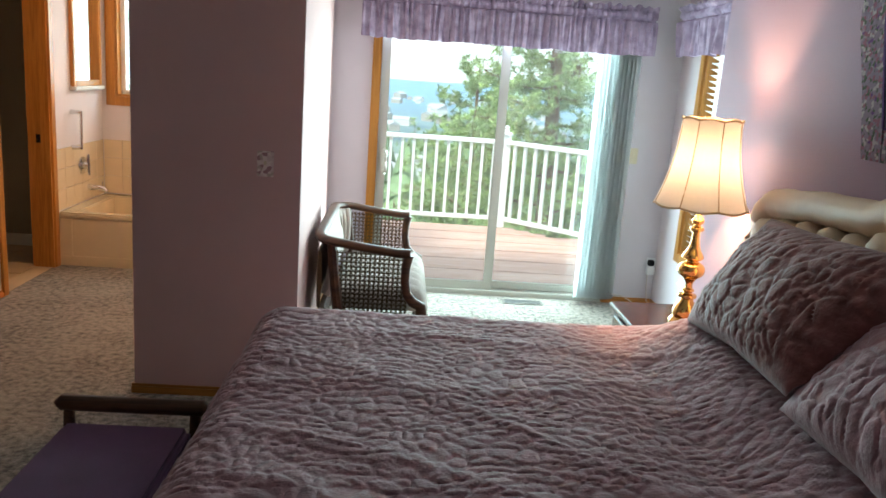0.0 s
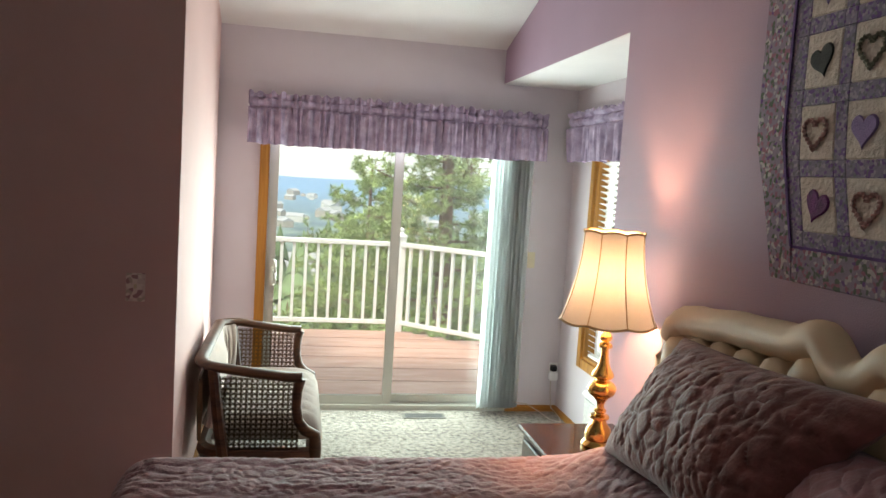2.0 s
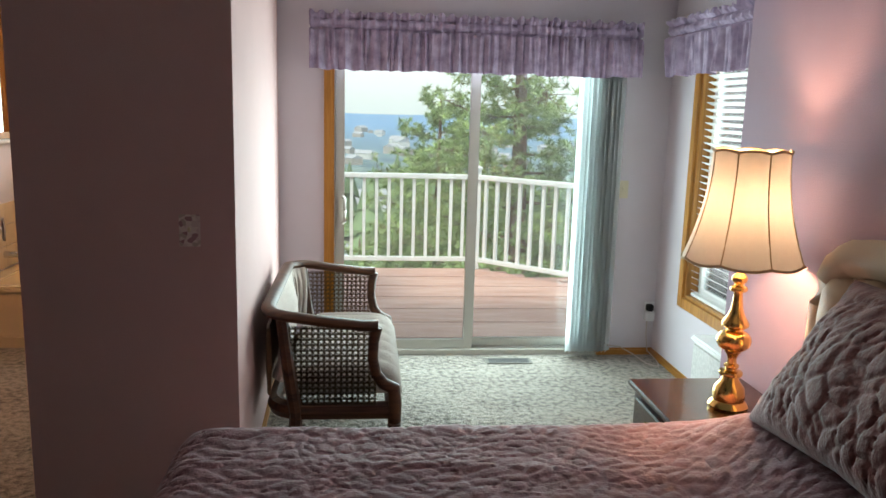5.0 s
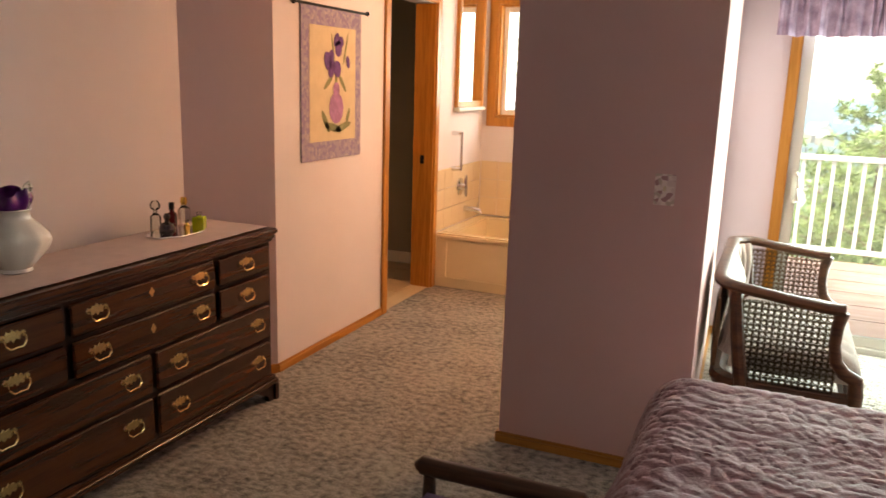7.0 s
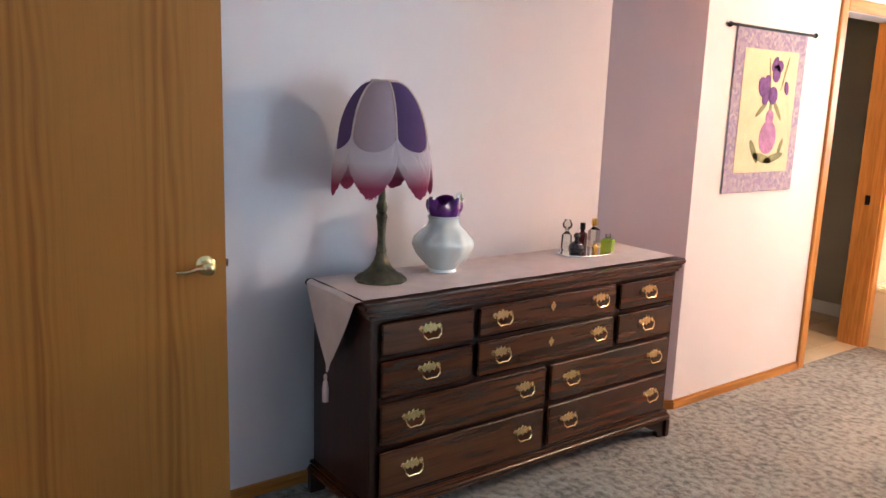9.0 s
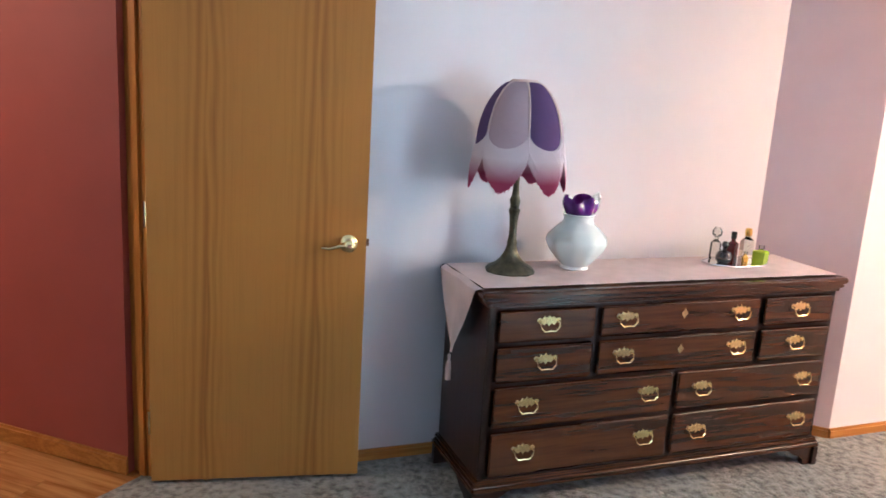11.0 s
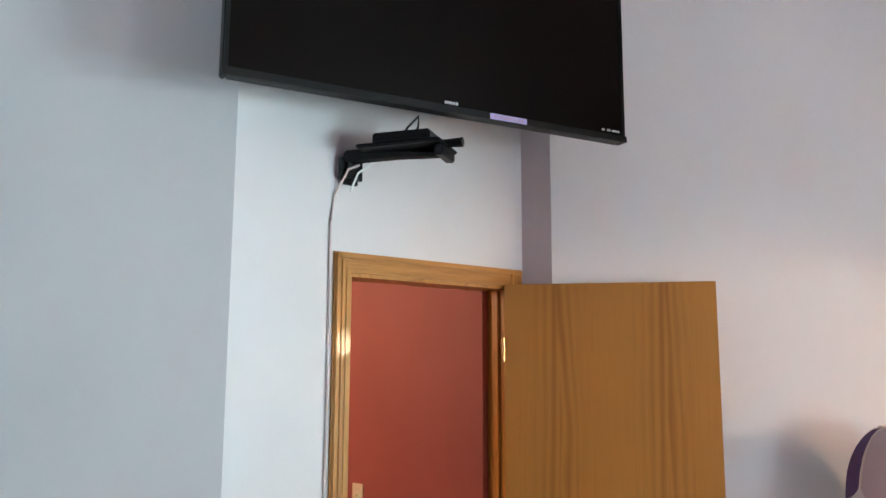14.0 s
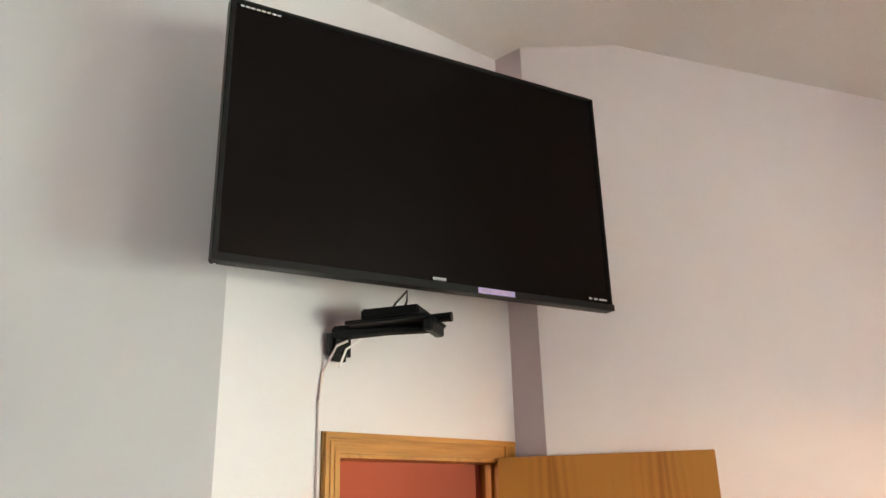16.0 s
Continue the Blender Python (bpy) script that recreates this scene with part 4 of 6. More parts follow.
def drawer(y0, y1, z0, z1, pulls, key=False):
    b = B()
    box(b, y0, y1, -0.018, -0.001, z0, z1, idr @ MD, 0.009, 3)
    dw = part("drawer", b, M_CHERRY, dr)
    zc = (z0 + z1) / 2 + 0.004
    for p in pulls:
        pull(dw, idr @ MD @ Matrix.Translation((p, -0.018, zc)), 1.22)
    if key:
        out = []
        for k in range(16):
            a = 2 * math.pi * k / 16
            r = 0.015 * (1 + 0.22 * math.cos(4 * a))
            out.append((r * 0.8 * math.cos(a), r * 1.1 * math.sin(a)))
        e = prism(B(), out, -0.0205, -0.0182, 1)
        e.transform(idr @ MD @ Matrix.Translation(((y0 + y1) / 2, 0, zc + 0.012)))
        part("keyhole_plate", e, M_PALEBRASS, dw, "small pierced brass keyhole plate")


for z0, z1 in ((0.645, 0.765), (0.495, 0.632)):
    drawer(1.935, 2.325, z0, z1, (2.13,))
    drawer(2.345, 3.075, z0, z1, (2.455, 2.975), True)
    drawer(3.095, 3.45, z0, z1, (3.275,))
for z0, z1 in ((0.322, 0.482), (0.135, 0.309)):
    drawer(1.935, 2.700, z0, z1, (2.07, 2.585))
    drawer(2.720, 3.45, z0, z1, (2.835, 3.345))
for x, sy in ((-1.05, 1), (-1.05, -1), (-1.44, 1), (-1.44, -1)):
    ye = 1.880 if sy > 0 else 3.498
    b = B()
    outl = [(0, 0.0), (0.06, 0.0), (0.066, 0.025), (0.085, 0.042), (0.12, 0.052), (0.16, 0.079), (0, 0.079)]
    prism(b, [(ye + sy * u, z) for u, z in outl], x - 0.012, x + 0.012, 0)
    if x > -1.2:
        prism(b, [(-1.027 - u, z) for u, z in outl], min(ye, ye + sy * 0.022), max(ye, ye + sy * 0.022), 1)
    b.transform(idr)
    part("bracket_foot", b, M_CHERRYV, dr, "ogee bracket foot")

ru = thing("table_runner", "pale pink linen runner with a tasselled point on the dresser", "table runner", (-1.24, 2.69, 0.836))
iru = ru.matrix_world.inverted()


def runner(u, v):
    x, y = -1.43 + 0.365 * v, 1.885 + 1.60 * u
    z = 0.8402 + 0.0020 * noise.noise(Vector((x * 7, y * 26, 4))) + 0.0012 * noise.noise(Vector((x * 20, y * 9, 1))) + (0.004 * max(0, 0.012 - abs(y - 2.72 - 0.16 * (x + 1.2))) / 0.012) + (0.003 * max(0, 0.01 - abs(y - 2.38 - 0.3 * (x + 1.2))) / 0.01)
    return iru @ Vector((x, y, z))


b = grid(B(), 130, 20, runner)
part("cloth", b, M_RUNNER, ru, "", True)


def flap(u, v):
    """The pointed end that hangs over the dresser's side."""
    x0, x1, xt = -1.435, -1.06, -1.262
    xa, xb = x0 + (xt - x0) * u, x1 + (xt - x1) * u
    s = u * 0.315
    out = min(s, 0.028)
    return iru @ Vector((xa + (xb - xa) * v, 1.886 - out - 0.004 * math.sin(v * 9 + u * 4), 0.8385 - max(0, s - 0.02) - 0.002))


part("flap", grid(B(), 24, 14, flap), M_RUNNER, ru, "", True)
part("tassel", lathe(B(), [(0.001, 0.0), (0.011, 0.002), (0.012, 0.05), (0.008, 0.075), (0.004, 0.08), (0.007, 0.09), (0.006, 0.10), (0.001, 0.105)], 12, iru @ Matrix.Translation((-1.262, 1.852, 0.432))), M_RUNNER, ru, "pale pink tassel", True)

# fringed lamp
fl = thing("table_lamp", "bronze lamp with a purple petal shade and pink fringe", "table lamp", (-1.285, 2.085, 0.84))
part("base", lathe(B(), [(0.088, 0), (0.09, 0.008), (0.082, 0.018), (0.06, 0.03), (0.04, 0.05), (0.026, 0.075), (0.018, 0.10), (0.02, 0.11), (0.015, 0.13), (0.014, 0.17), (0.017, 0.21), (0.022, 0.235), (0.016, 0.245), (0.021, 0.27), (0.014, 0.29), (0.011, 0.33), (0.011, 0.48)], 36, None, lambda a, z: 1 + 0.06 * abs(math.sin(5 * a)) * max(0, 1 - z / 0.09)), M_BRONZE, fl, "green bronze fluted stem and foot", True)
M_PETAL = [cloth_shade("lilac_silk", (0.52, 0.40, 0.44), 0.3), cloth_shade("violet_silk", (0.12, 0.075, 0.17), 0.3)]


def fringe_mat():
    """Fringe dyed from white into deep pink towards its tips."""
    m = mat("pink_fringe", (0.5, 0.2, 0.28), 0.9, 0.1, 60)
    n, l = m.node_tree.nodes, m.node_tree.links
    tc, sp, mr, ra = n.new("ShaderNodeTexCoord"), n.new("ShaderNodeSeparateXYZ"), n.new("ShaderNodeMapRange"), n.new("ShaderNodeValToRGB")
    l.new(tc.outputs["Object"], sp.inputs[0])
    l.new(sp.outputs[2], mr.inputs[0])
    mr.inputs[1].default_value, mr.inputs[2].default_value = 0.32, 0.47
    ra.color_ramp.elements[0].color, ra.color_ramp.elements[1].color = (0.30, 0.035, 0.09, 1), (0.60, 0.50, 0.52, 1)
    ra.color_ramp.elements[0].position, ra.color_ramp.elements[1].position = 0.2, 0.75
    l.new(mr.outputs[0], ra.inputs[0])
    l.new(ra.outputs[0], n["Principled BSDF"].inputs["Base Color"])
    return m


M_FRINGE = fringe_mat()
NP = 6


def dome(t):
    """Radius and height of the shade, from its crown at 0 to its rim at 1."""
    return 0.045 + 0.108 * math.sin(min(1, t * 1.02) * math.pi / 2) ** 0.8 + 0.012 * max(0, t - 0.85), 0.70 - 0.235 * t ** 1.35


for k in range(NP):
    a0 = 2 * math.pi * (k + 0.25) / NP

    def petal(u, v):
        r, z = dome(v)
        w = (u - 0.5) * 2
        a = a0 + w * math.pi / NP
        r *= 1 + 0.05 * math.cos(w * math.pi / 2)
        lim = 0.80 + 0.2 * (1 - w * w) ** 0.5
        r, z = dome(v * lim)
        r *= 1 + 0.05 * math.cos(w * math.pi / 2)
        return Vector((r * math.cos(a), r * math.sin(a), z))
    b = grid(B(), 12, 14, petal)
    part("petal", b, M_PETAL[(k + 1) % 2], fl, "lilac silk petal" if k % 2 else "violet silk petal", True)
    b = B()
    rnd = random.Random(k)
    for i in range(46):
        w = (i / 45 - 0.5) * 2
        a = a0 + w * math.pi / NP
        lim = 0.80 + 0.2 * (1 - w * w) ** 0.5
        r, z = dome(lim)
        r *= 1 + 0.05 * math.cos(w * math.pi / 2) + 0.01
        ln = 0.072 + 0.08 * (1 - abs(w) ** 1.5) + 0.035 * max(0, abs(w) - 0.7) + rnd.uniform(-0.004, 0.004)
        tube(b, [(r * math.cos(a), r * math.sin(a), z + 0.004), ((r + 0.012) * math.cos(a), (r + 0.012) * math.sin(a), z - ln * 0.6), ((r + 0.014) * math.cos(a), (r + 0.014) * math.sin(a), z - ln)], [0.0035, 0.004, 0.003], 4)
    part("fringe", b, M_FRINGE, fl, "white fringe dyed deep pink at the tips")
    rib = [Vector(((dome(t)[0] + 0.002) * math.cos(a0 + math.pi / NP), (dome(t)[0] + 0.002) * math.sin(a0 + math.pi / NP), dome(t)[1])) for t in [i / 12 * 0.82 for i in range(13)]]
    part("rib", tube(B(), rib, 0.004, 6), M_RUNNER, fl, "", True)
part("crown", lathe(B(), [(0.048, 0.695), (0.05, 0.703), (0.046, 0.708), (0.04, 0.70)], 24), M_RUNNER, fl, "", True)

va = thing("pitcher", "white fluted ceramic pitcher with a purple ruffled glass collar", "pitcher", (-1.30, 2.37, 0.84))
va.scale = (1.13, 1.13, 1.1)
part("body", lathe(B(), [(0.045, 0), (0.05, 0.004), (0.046, 0.014), (0.06, 0.03), (0.088, 0.065), (0.102, 0.098), (0.098, 0.118), (0.076, 0.145), (0.055, 0.165), (0.05, 0.18), (0.055, 0.196), (0.05, 0.198), (0.045, 0.18)], 48, None, lambda a, z: 1 + 0.06 * abs(math.cos(5 * a)) * math.sin(max(0, min(1, z / 0.18)) * math.pi)), M_CERAMIC, va, "white glazed fluted body", True)
part("handle", tube(B(), [(0.0, 0.040, 0.215), (0.0, 0.055, 0.262), (0.0, 0.068, 0.270), (0.0, 0.076, 0.255), (0.0, 0.070, 0.225), (0.0, 0.052, 0.200)], 0.006, 8), M_CERAMIC, va, "", True)
def ruffle(u, v):
    """The ruffled glass collar above the neck."""
    a = 2 * math.pi * u
    r = 0.046 + 0.012 * math.sin(v * 2.6) + 0.010 * v * math.sin(7 * a)
    lip = 0.012 * math.sin(3 * a + 0.6) * v * v
    return Vector((r * math.cos(a), r * math.sin(a), 0.190 + 0.062 * v + lip))


b = grid(B(), 72, 10, ruffle)
bmesh.ops.remove_doubles(b, verts=b.verts, dist=1e-5)
bmesh.ops.solidify(b, geom=b.faces[:], thickness=0.003)
part("collar", b, M_VIOLET, va, "deep purple ruffled glass collar", True)

tr = thing("mirror_tray", "oval mirrored vanity tray on the dresser", "tray", (-1.29, 3.14, 0.8405))
part("glass", lathe(B(), [(0.15, 0), (0.152, 0.005), (0.15, 0.009)], 8, Matrix.Diagonal((0.62, 1, 1, 1)) @ Matrix.Rotation(radians(22.5), 4, "Z")), M_MIRROR, tr, "mirror glass plate")
part("rim", tube(B(), [(0.62 * 0.152 * math.cos(2 * math.pi * (k + 0.5) / 8), 0.152 * math.sin(2 * math.pi * (k + 0.5) / 8), 0.008) for k in range(9)], 0.003, 6), M_CHROME, tr)
M_BOTD = mat("dark_bottle_glass", (0.015, 0.006, 0.008), 0.1, 0.1, 5, coat=0.6)
M_BOTC = glass("clear_bottle_glass", (0.92, 0.93, 0.90))
M_BOTG = mat("lime_perfume", (0.42, 0.55, 0.02), 0.12, 0.1, 6, coat=0.5)
M_BOTR = mat("dark_red_perfume", (0.10, 0.008, 0.012), 0.12, 0.1, 6, coat=0.5)
M_GOLD = mat("gold_cap", (0.80, 0.52, 0.12), 0.25, 0.05, 6, metal=1)


def bottle(label, at, body, prof, cap, cap_prof, square=False):
    t = thing("perfume_bottle", label, "perfume bottle", at, 25, "bottles on the vanity tray")
    part("body", lathe(B(), prof, 4 if square else 20, Matrix.Rotation(radians(45), 4, "Z") if square else None), body, t, "", not square)
    part("stopper", lathe(B(), cap_prof, 14), cap, t, "", True)
    return t


ZT = 0.850
bottle("round black glass perfume bottle on the tray", (-1.27, 3.065, ZT), M_BOTD, [(0.02, 0), (0.032, 0.012), (0.034, 0.03), (0.026, 0.048), (0.009, 0.056), (0.009, 0.068)], M_BOTD, [(0.008, 0.066), (0.013, 0.072), (0.014, 0.082), (0.008, 0.092), (0.001, 0.094)])
bottle("clear perfume bottle with a frosted ball stopper", (-1.345, 3.08, ZT), M_BOTC, [(0.02, 0), (0.024, 0.01), (0.022, 0.07), (0.008, 0.085), (0.008, 0.095)], M_BOTC, [(0.008, 0.095), (0.02, 0.105), (0.022, 0.12), (0.012, 0.138), (0.001, 0.14)])
bottle("slim dark red perfume bottle with a black cap", (-1.31, 3.14, ZT), M_BOTR, [(0.024, 0), (0.024, 0.075), (0.010, 0.085), (0.010, 0.095)], M_BLACK, [(0.012, 0.095), (0.012, 0.125), (0.001, 0.126)], True)
bottle("square clear perfume bottle with a gold cap", (-1.31, 3.215, ZT), M_BOTC, [(0.03, 0), (0.031, 0.085), (0.012, 0.10), (0.012, 0.108)], M_GOLD, [(0.013, 0.106), (0.015, 0.122), (0.013, 0.138), (0.001, 0.14)], True)
bottle("squat lime-green perfume bottle on the tray", (-1.245, 3.235, ZT), M_BOTG, [(0.034, 0), (0.036, 0.05), (0.030, 0.056), (0.010, 0.058), (0.010, 0.062)], M_BOTC, [(0.012, 0.062), (0.012, 0.078), (0.001, 0.08)], True)
bottle("small amber scent bottle on the tray", (-1.235, 3.145, ZT), M_GOLD, [(0.012, 0), (0.014, 0.03), (0.006, 0.04), (0.006, 0.045)], M_BOTC, [(0.007, 0.045), (0.009, 0.055), (0.001, 0.058)])

# ---------------------------------------------------------------- hall door
MB = Matrix.Translation((CT.x, CT.y, 0)) @ Matrix.Rotation(math.atan2(DB.y, DB.x), 4, "Z")     # x along the door wall
SIDE = 1.0 if (MB.to_3x3() @ Vector((0, 1, 0))).xy.dot(NB) > 0 else -1.0


def wb(x, n, z):
    """A place on the door wall: along it, out into the bedroom, up."""
    p = CT + DB * x + NB * n
    return Vector((p.x, p.y, z))


def wbox(b, x0, x1, n0, n1, z0, z1, bev=0.0):
    return box(b, x0, x1, min(SIDE * n0, SIDE * n1), max(SIDE * n0, SIDE * n1), z0, z1, MB, bev)


M_OAKW = turned("golden_oak_across", M_OAKX, math.atan2(DB.y, DB.x))
dd = tagged(thing("door_2", "oak-cased hall doorway with the door standing open", "doorway"), kind="structure")
for x0, x1 in ((0.0, 0.066), (0.772, 0.838)):
    b = B()
    wbox(b, x0, x1, 0.001, 0.010, 0, 2.106)
    wbox(b, x0 + 0.004, x0 + 0.022, 0.010, 0.019, 0, 2.10, 0.003)
    wbox(b, x0 + 0.026, x0 + 0.040, 0.010, 0.015, 0, 2.08, 0.002)
    wbox(b, x0 + 0.044, x0 + 0.058, 0.010, 0.013, 0, 2.06, 0.002)
    part("casing", b, M_OAK, dd, "moulded golden oak casing")
b = B()
wbox(b, 0.066, 0.772, 0.001, 0.010, 2.040, 2.106)
wbox(b, 0.004, 0.834, 0.0105, 0.019, 2.084, 2.102, 0.003)
wbox(b, 0.03, 0.808, 0.0105, 0.015, 2.066, 2.080, 0.002)
wbox(b, 0.05, 0.788, 0.0105, 0.013, 2.048, 2.062, 0.002)
part("casing", b, M_OAKW, dd, "moulded golden oak head casing")
for x0, x1 in ((0.05, 0.066), (0.770, 0.783)):
    b = B()
    wbox(b, x0, x1, 0.0, -0.118, 0, 2.04)
    wbox(b, x0 + 0.012 if x0 < 0.4 else x0 - 0.012, x1 + 0.012 if x0 < 0.4 else x1 - 0.012, -0.045, -0.075, 0, 2.03)
    part("jamb", b, M_OAK, dd)
b = wbox(B(), 0.066, 0.770, 0.0, -0.118, 2.028, 2.044)
part("jamb", b, M_OAKX, dd)
b = B()
for x0, x1 in ((-0.006, 0.066), (0.772, 0.844)):
    wbox(b, x0, x1, -0.121, -0.134, 0, 2.10)
part("casing", b, M_OAK, dd)

HG, FE = Vector((-1.528, 0.805)), Vector((-1.3985, 1.5545))
lv = (FE - HG).normalized()
ang = math.degrees(math.atan2(lv.y, lv.x))
lf = thing("door", "golden oak flush door standing open against the dresser wall", "door", (HG.x, HG.y, 0.0), ang)
LW = (FE - HG).length
part("leaf", box(B(), 0, LW, 0.0, 0.035, 0.014, 2.044, None, 0.002), M_DOOR, lf, "flush oak veneer leaf")
for z in (0.25, 1.02, 1.80):
    part("hinge", lathe(B(), [(0.007, z - 0.045), (0.007, z + 0.045)], 10, Matrix.Translation((-0.004, -0.004, 0))), M_PALEBRASS, lf)
for s, y in ((-1, 0.0), (1, 0.035)):
    b = lathe(B(), [(0.032, 0.0), (0.033, 0.004), (0.026, 0.010), (0.014, 0.014), (0.012, 0.045), (0.02, 0.05), (0.021, 0.062), (0.012, 0.07), (0.001, 0.071)], 20, Matrix.Translation((LW - 0.065, y, 0.93)) @ Matrix.Rotation(radians(90 if s < 0 else -90), 4, "X"))
    kn = part("knob", b, M_PALEBRASS, lf, "polished brass lever and rose", True)
    part("lever", tube(B(), [(LW - 0.065, y + s * 0.056, 0.93), (LW - 0.10, y + s * 0.06, 0.932), (LW - 0.135, y + s * 0.058, 0.922), (LW - 0.165, y + s * 0.056, 0.924)], [0.010, 0.009, 0.007, 0.005], 8), M_PALEBRASS, kn, "", True)
part("latch", box(B(), LW - 0.0005, LW + 0.010, 0.010, 0.025, 0.92, 0.945), M_PALEBRASS, lf)


def plate(name, label, cat, m, w=0.072, h=0.118, material=None, kind="toggle"):
    """A wall plate with its switch or sockets; x along the wall, minus y out of it."""
    t = thing(name, label, cat)
    part("plate", box(B(), -w / 2, w / 2, -0.006, -0.0005, -h / 2, h / 2, m, 0.003), material or M_PLATE, t)
    if kind == "toggle":
        part("toggle", box(B(), -0.005, 0.005, -0.018, -0.005, -0.004, 0.014, m, 0.002), M_PLATE, t)
    elif kind == "socket":
        for z in (-0.022, 0.022):
            part("socket", lathe(B(), [(0.016, 0), (0.016, 0.003), (0.001, 0.003)], 16, m @ Matrix.Translation((0, -0.006, z)) @ Matrix.Rotation(radians(90), 4, "X")), M_WPLAST, t)
    return t


def onb(x, z):
    p = CT + DB * x
    return Matrix.Translation((p.x, p.y, z)) @ Matrix.Rotation(math.atan2(DB.y, DB.x), 4, "Z")


def patterned(name, base, spots, sc):
    m = mat(name, base, 0.4, 0.05, 5)
    n, l = m.node_tree.nodes, m.node_tree.links
    tc, v, ra = n.new("ShaderNodeTexCoord"), n.new("ShaderNodeTexVoronoi"), n.new("ShaderNodeValToRGB")
    v.inputs["Scale"].default_value = sc
    l.new(tc.outputs["Object"], v.inputs["Vector"])
    l.new(v.outputs["Color"], ra.inputs[0])
    el = ra.color_ramp.elements
    ra.color_ramp.interpolation = "CONSTANT"
    el[0].color, el[1].color = (*base, 1), (*spots[0], 1)
    el[0].position, el[1].position = 0.0, 0.5
    for i, c in enumerate(spots[1:]):
        e = el.new(0.62 + 0.12 * i)
        e.color = (*c, 1)
    l.new(ra.outputs[0], n["Principled BSDF"].inputs["Base Color"])
    return m


M_FLORAL = patterned("floral_plate", (0.80, 0.70, 0.64), [(0.55, 0.46, 0.38), (0.42, 0.24, 0.24), (0.70, 0.58, 0.54)], 60)
M_BLUEFLORAL = patterned("blue_floral_plate", (0.72, 0.72, 0.74), [(0.45, 0.48, 0.58), (0.66, 0.68, 0.72)], 150)
t = plate("wall_switch", "white wall plate with a blue flower border", "switch", onb(-0.222, 1.09), 0.076, 0.12, M_BLUEFLORAL, "toggle")
plate("wall_switch", "floral printed switch plate on the partition", "switch", Matrix.Translation((0.677, YP, 1.148)), 0.076, 0.118, M_FLORAL, "toggle")
plate("wall_switch", "almond switch plate beside the patio door", "switch", Matrix.Translation((2.985, YS, 1.12)), 0.07, 0.115, M_PLATE, "toggle")
rang = math.atan2(-rd.y, -rd.x)
pr0 = rw0 + rd * 0.505
plate("wall_switch", "almond switch plate on the red hall wall", "switch", Matrix.Translation((pr0.x, pr0.y, 1.172)) @ Matrix.Rotation(rang, 4, "Z"), 0.07, 0.115, M_PLATE, "toggle")
plate("wall_outlet", "white outlet with a plugged-in black adapter", "outlet", Matrix.Translation((3.225, YS, 0.31)), 0.07, 0.115, M_WPLAST, "socket")
ad = thing("power_adapter", "black and white plug adapter in the outlet", "adapter", (3.215, 5.59, 0.30))
part("body", box(B(), -0.03, 0.03, -0.05, -0.002, -0.055, 0.01, None, 0.006), M_WPLAST, ad)
part("plug", box(B(), -0.022, 0.022, -0.045, -0.002, 0.011, 0.055, None, 0.006), M_BLACK, ad, "black plug")
cb2 = thing("power_cable", "thin cream cable looping from outlet to floor", "cable", (3.18, 5.54, 0))
part("lead", tube(B(), [(0.015, 0.015, 0.26), (0.012, 0.0, 0.16), (0.02, -0.02, 0.05), (0.06, -0.10, 0.006), (0.03, -0.22, 0.006), (-0.03, -0.16, 0.006), (-0.08, -0.04, 0.03), (-0.16, 0.0, 0.07), (-0.25, 0.03, 0.075), (-0.26, 0.03, 0.09)], 0.0035, 6), M_CREAM, cb2, "", True)
vt = thing("floor_vent", "almond metal floor register in the carpet", "floor vent", (2.25, 5.455, 0.0))
part("frame", box(B(), -0.15, 0.15, -0.055, 0.055, 0.0, 0.006, None, 0.002), mat("tan_metal", (0.11, 0.095, 0.08), 0.6, 0.1, 12), vt)
for i in range(18):
    x = -0.125 + i * 0.0147
    part("slot", box(B(), x - 0.0055, x + 0.0055, -0.038, 0.038, 0.0062, 0.0085), M_BLACK, vt)

# ---------------------------------------------------------------- television
tvc, tvx = Vector((-0.868, 0.611, 2.907)), Vector((-0.494, 0.869, 0.0)).normalized()
tvn = Vector((0.869, 0.494, 0.0)).normalized()
MT = Matrix(((tvx.x, -tvn.x, 0, tvc.x), (tvx.y, -tvn.y, 0, tvc.y), (0, 0, 1, tvc.z), (0, 0, 0, 1)))     # x to its picture's right, minus y towards the room
tv = thing("television", "large black flat television on a wall arm", "television", tuple(tvc))
itv = tv.matrix_world.inverted() @ MT
TW, TH = 0.68, 0.412
frame_box("bezel", -TW, TW, -TH, TH, -0.012, 0.03, 0.016, M_BLACK, tv, itv, "glossy black bezel")
part("screen", box(B(), -TW + 0.015, TW - 0.015, -0.006, 0.0, -TH + 0.015, TH - 0.015, itv), M_SCREEN, tv, "dark switched-off screen")
part("back_shell", box(B(), -TW + 0.03, TW - 0.03, 0.0305, 0.07, -TH + 0.03, TH - 0.03, itv, 0.015), M_BLACK, tv)
part("lower_trim", box(B(), -TW, TW, -0.016, -0.0125, -TH, -TH + 0.022, itv), mat("dark_grey_trim", (0.007, 0.007, 0.0075), 0.3, 0.1, 10, spec=0.2), tv)
part("sticker", box(B(), 0.135, 0.27, -0.0175, -0.0162, -TH + 0.002, -TH + 0.020, itv), mat("lilac_sticker", (0.42, 0.33, 0.62), 0.5, 0.05, 20), tv, "lilac paper sticker with a printed line")
for i in range(9):
    part("print", box(B(), 0.147 + i * 0.0125, 0.156 + i * 0.0125, -0.0185, -0.0177, -TH + 0.007, -TH + 0.015, itv), M_PURPLE, tv)
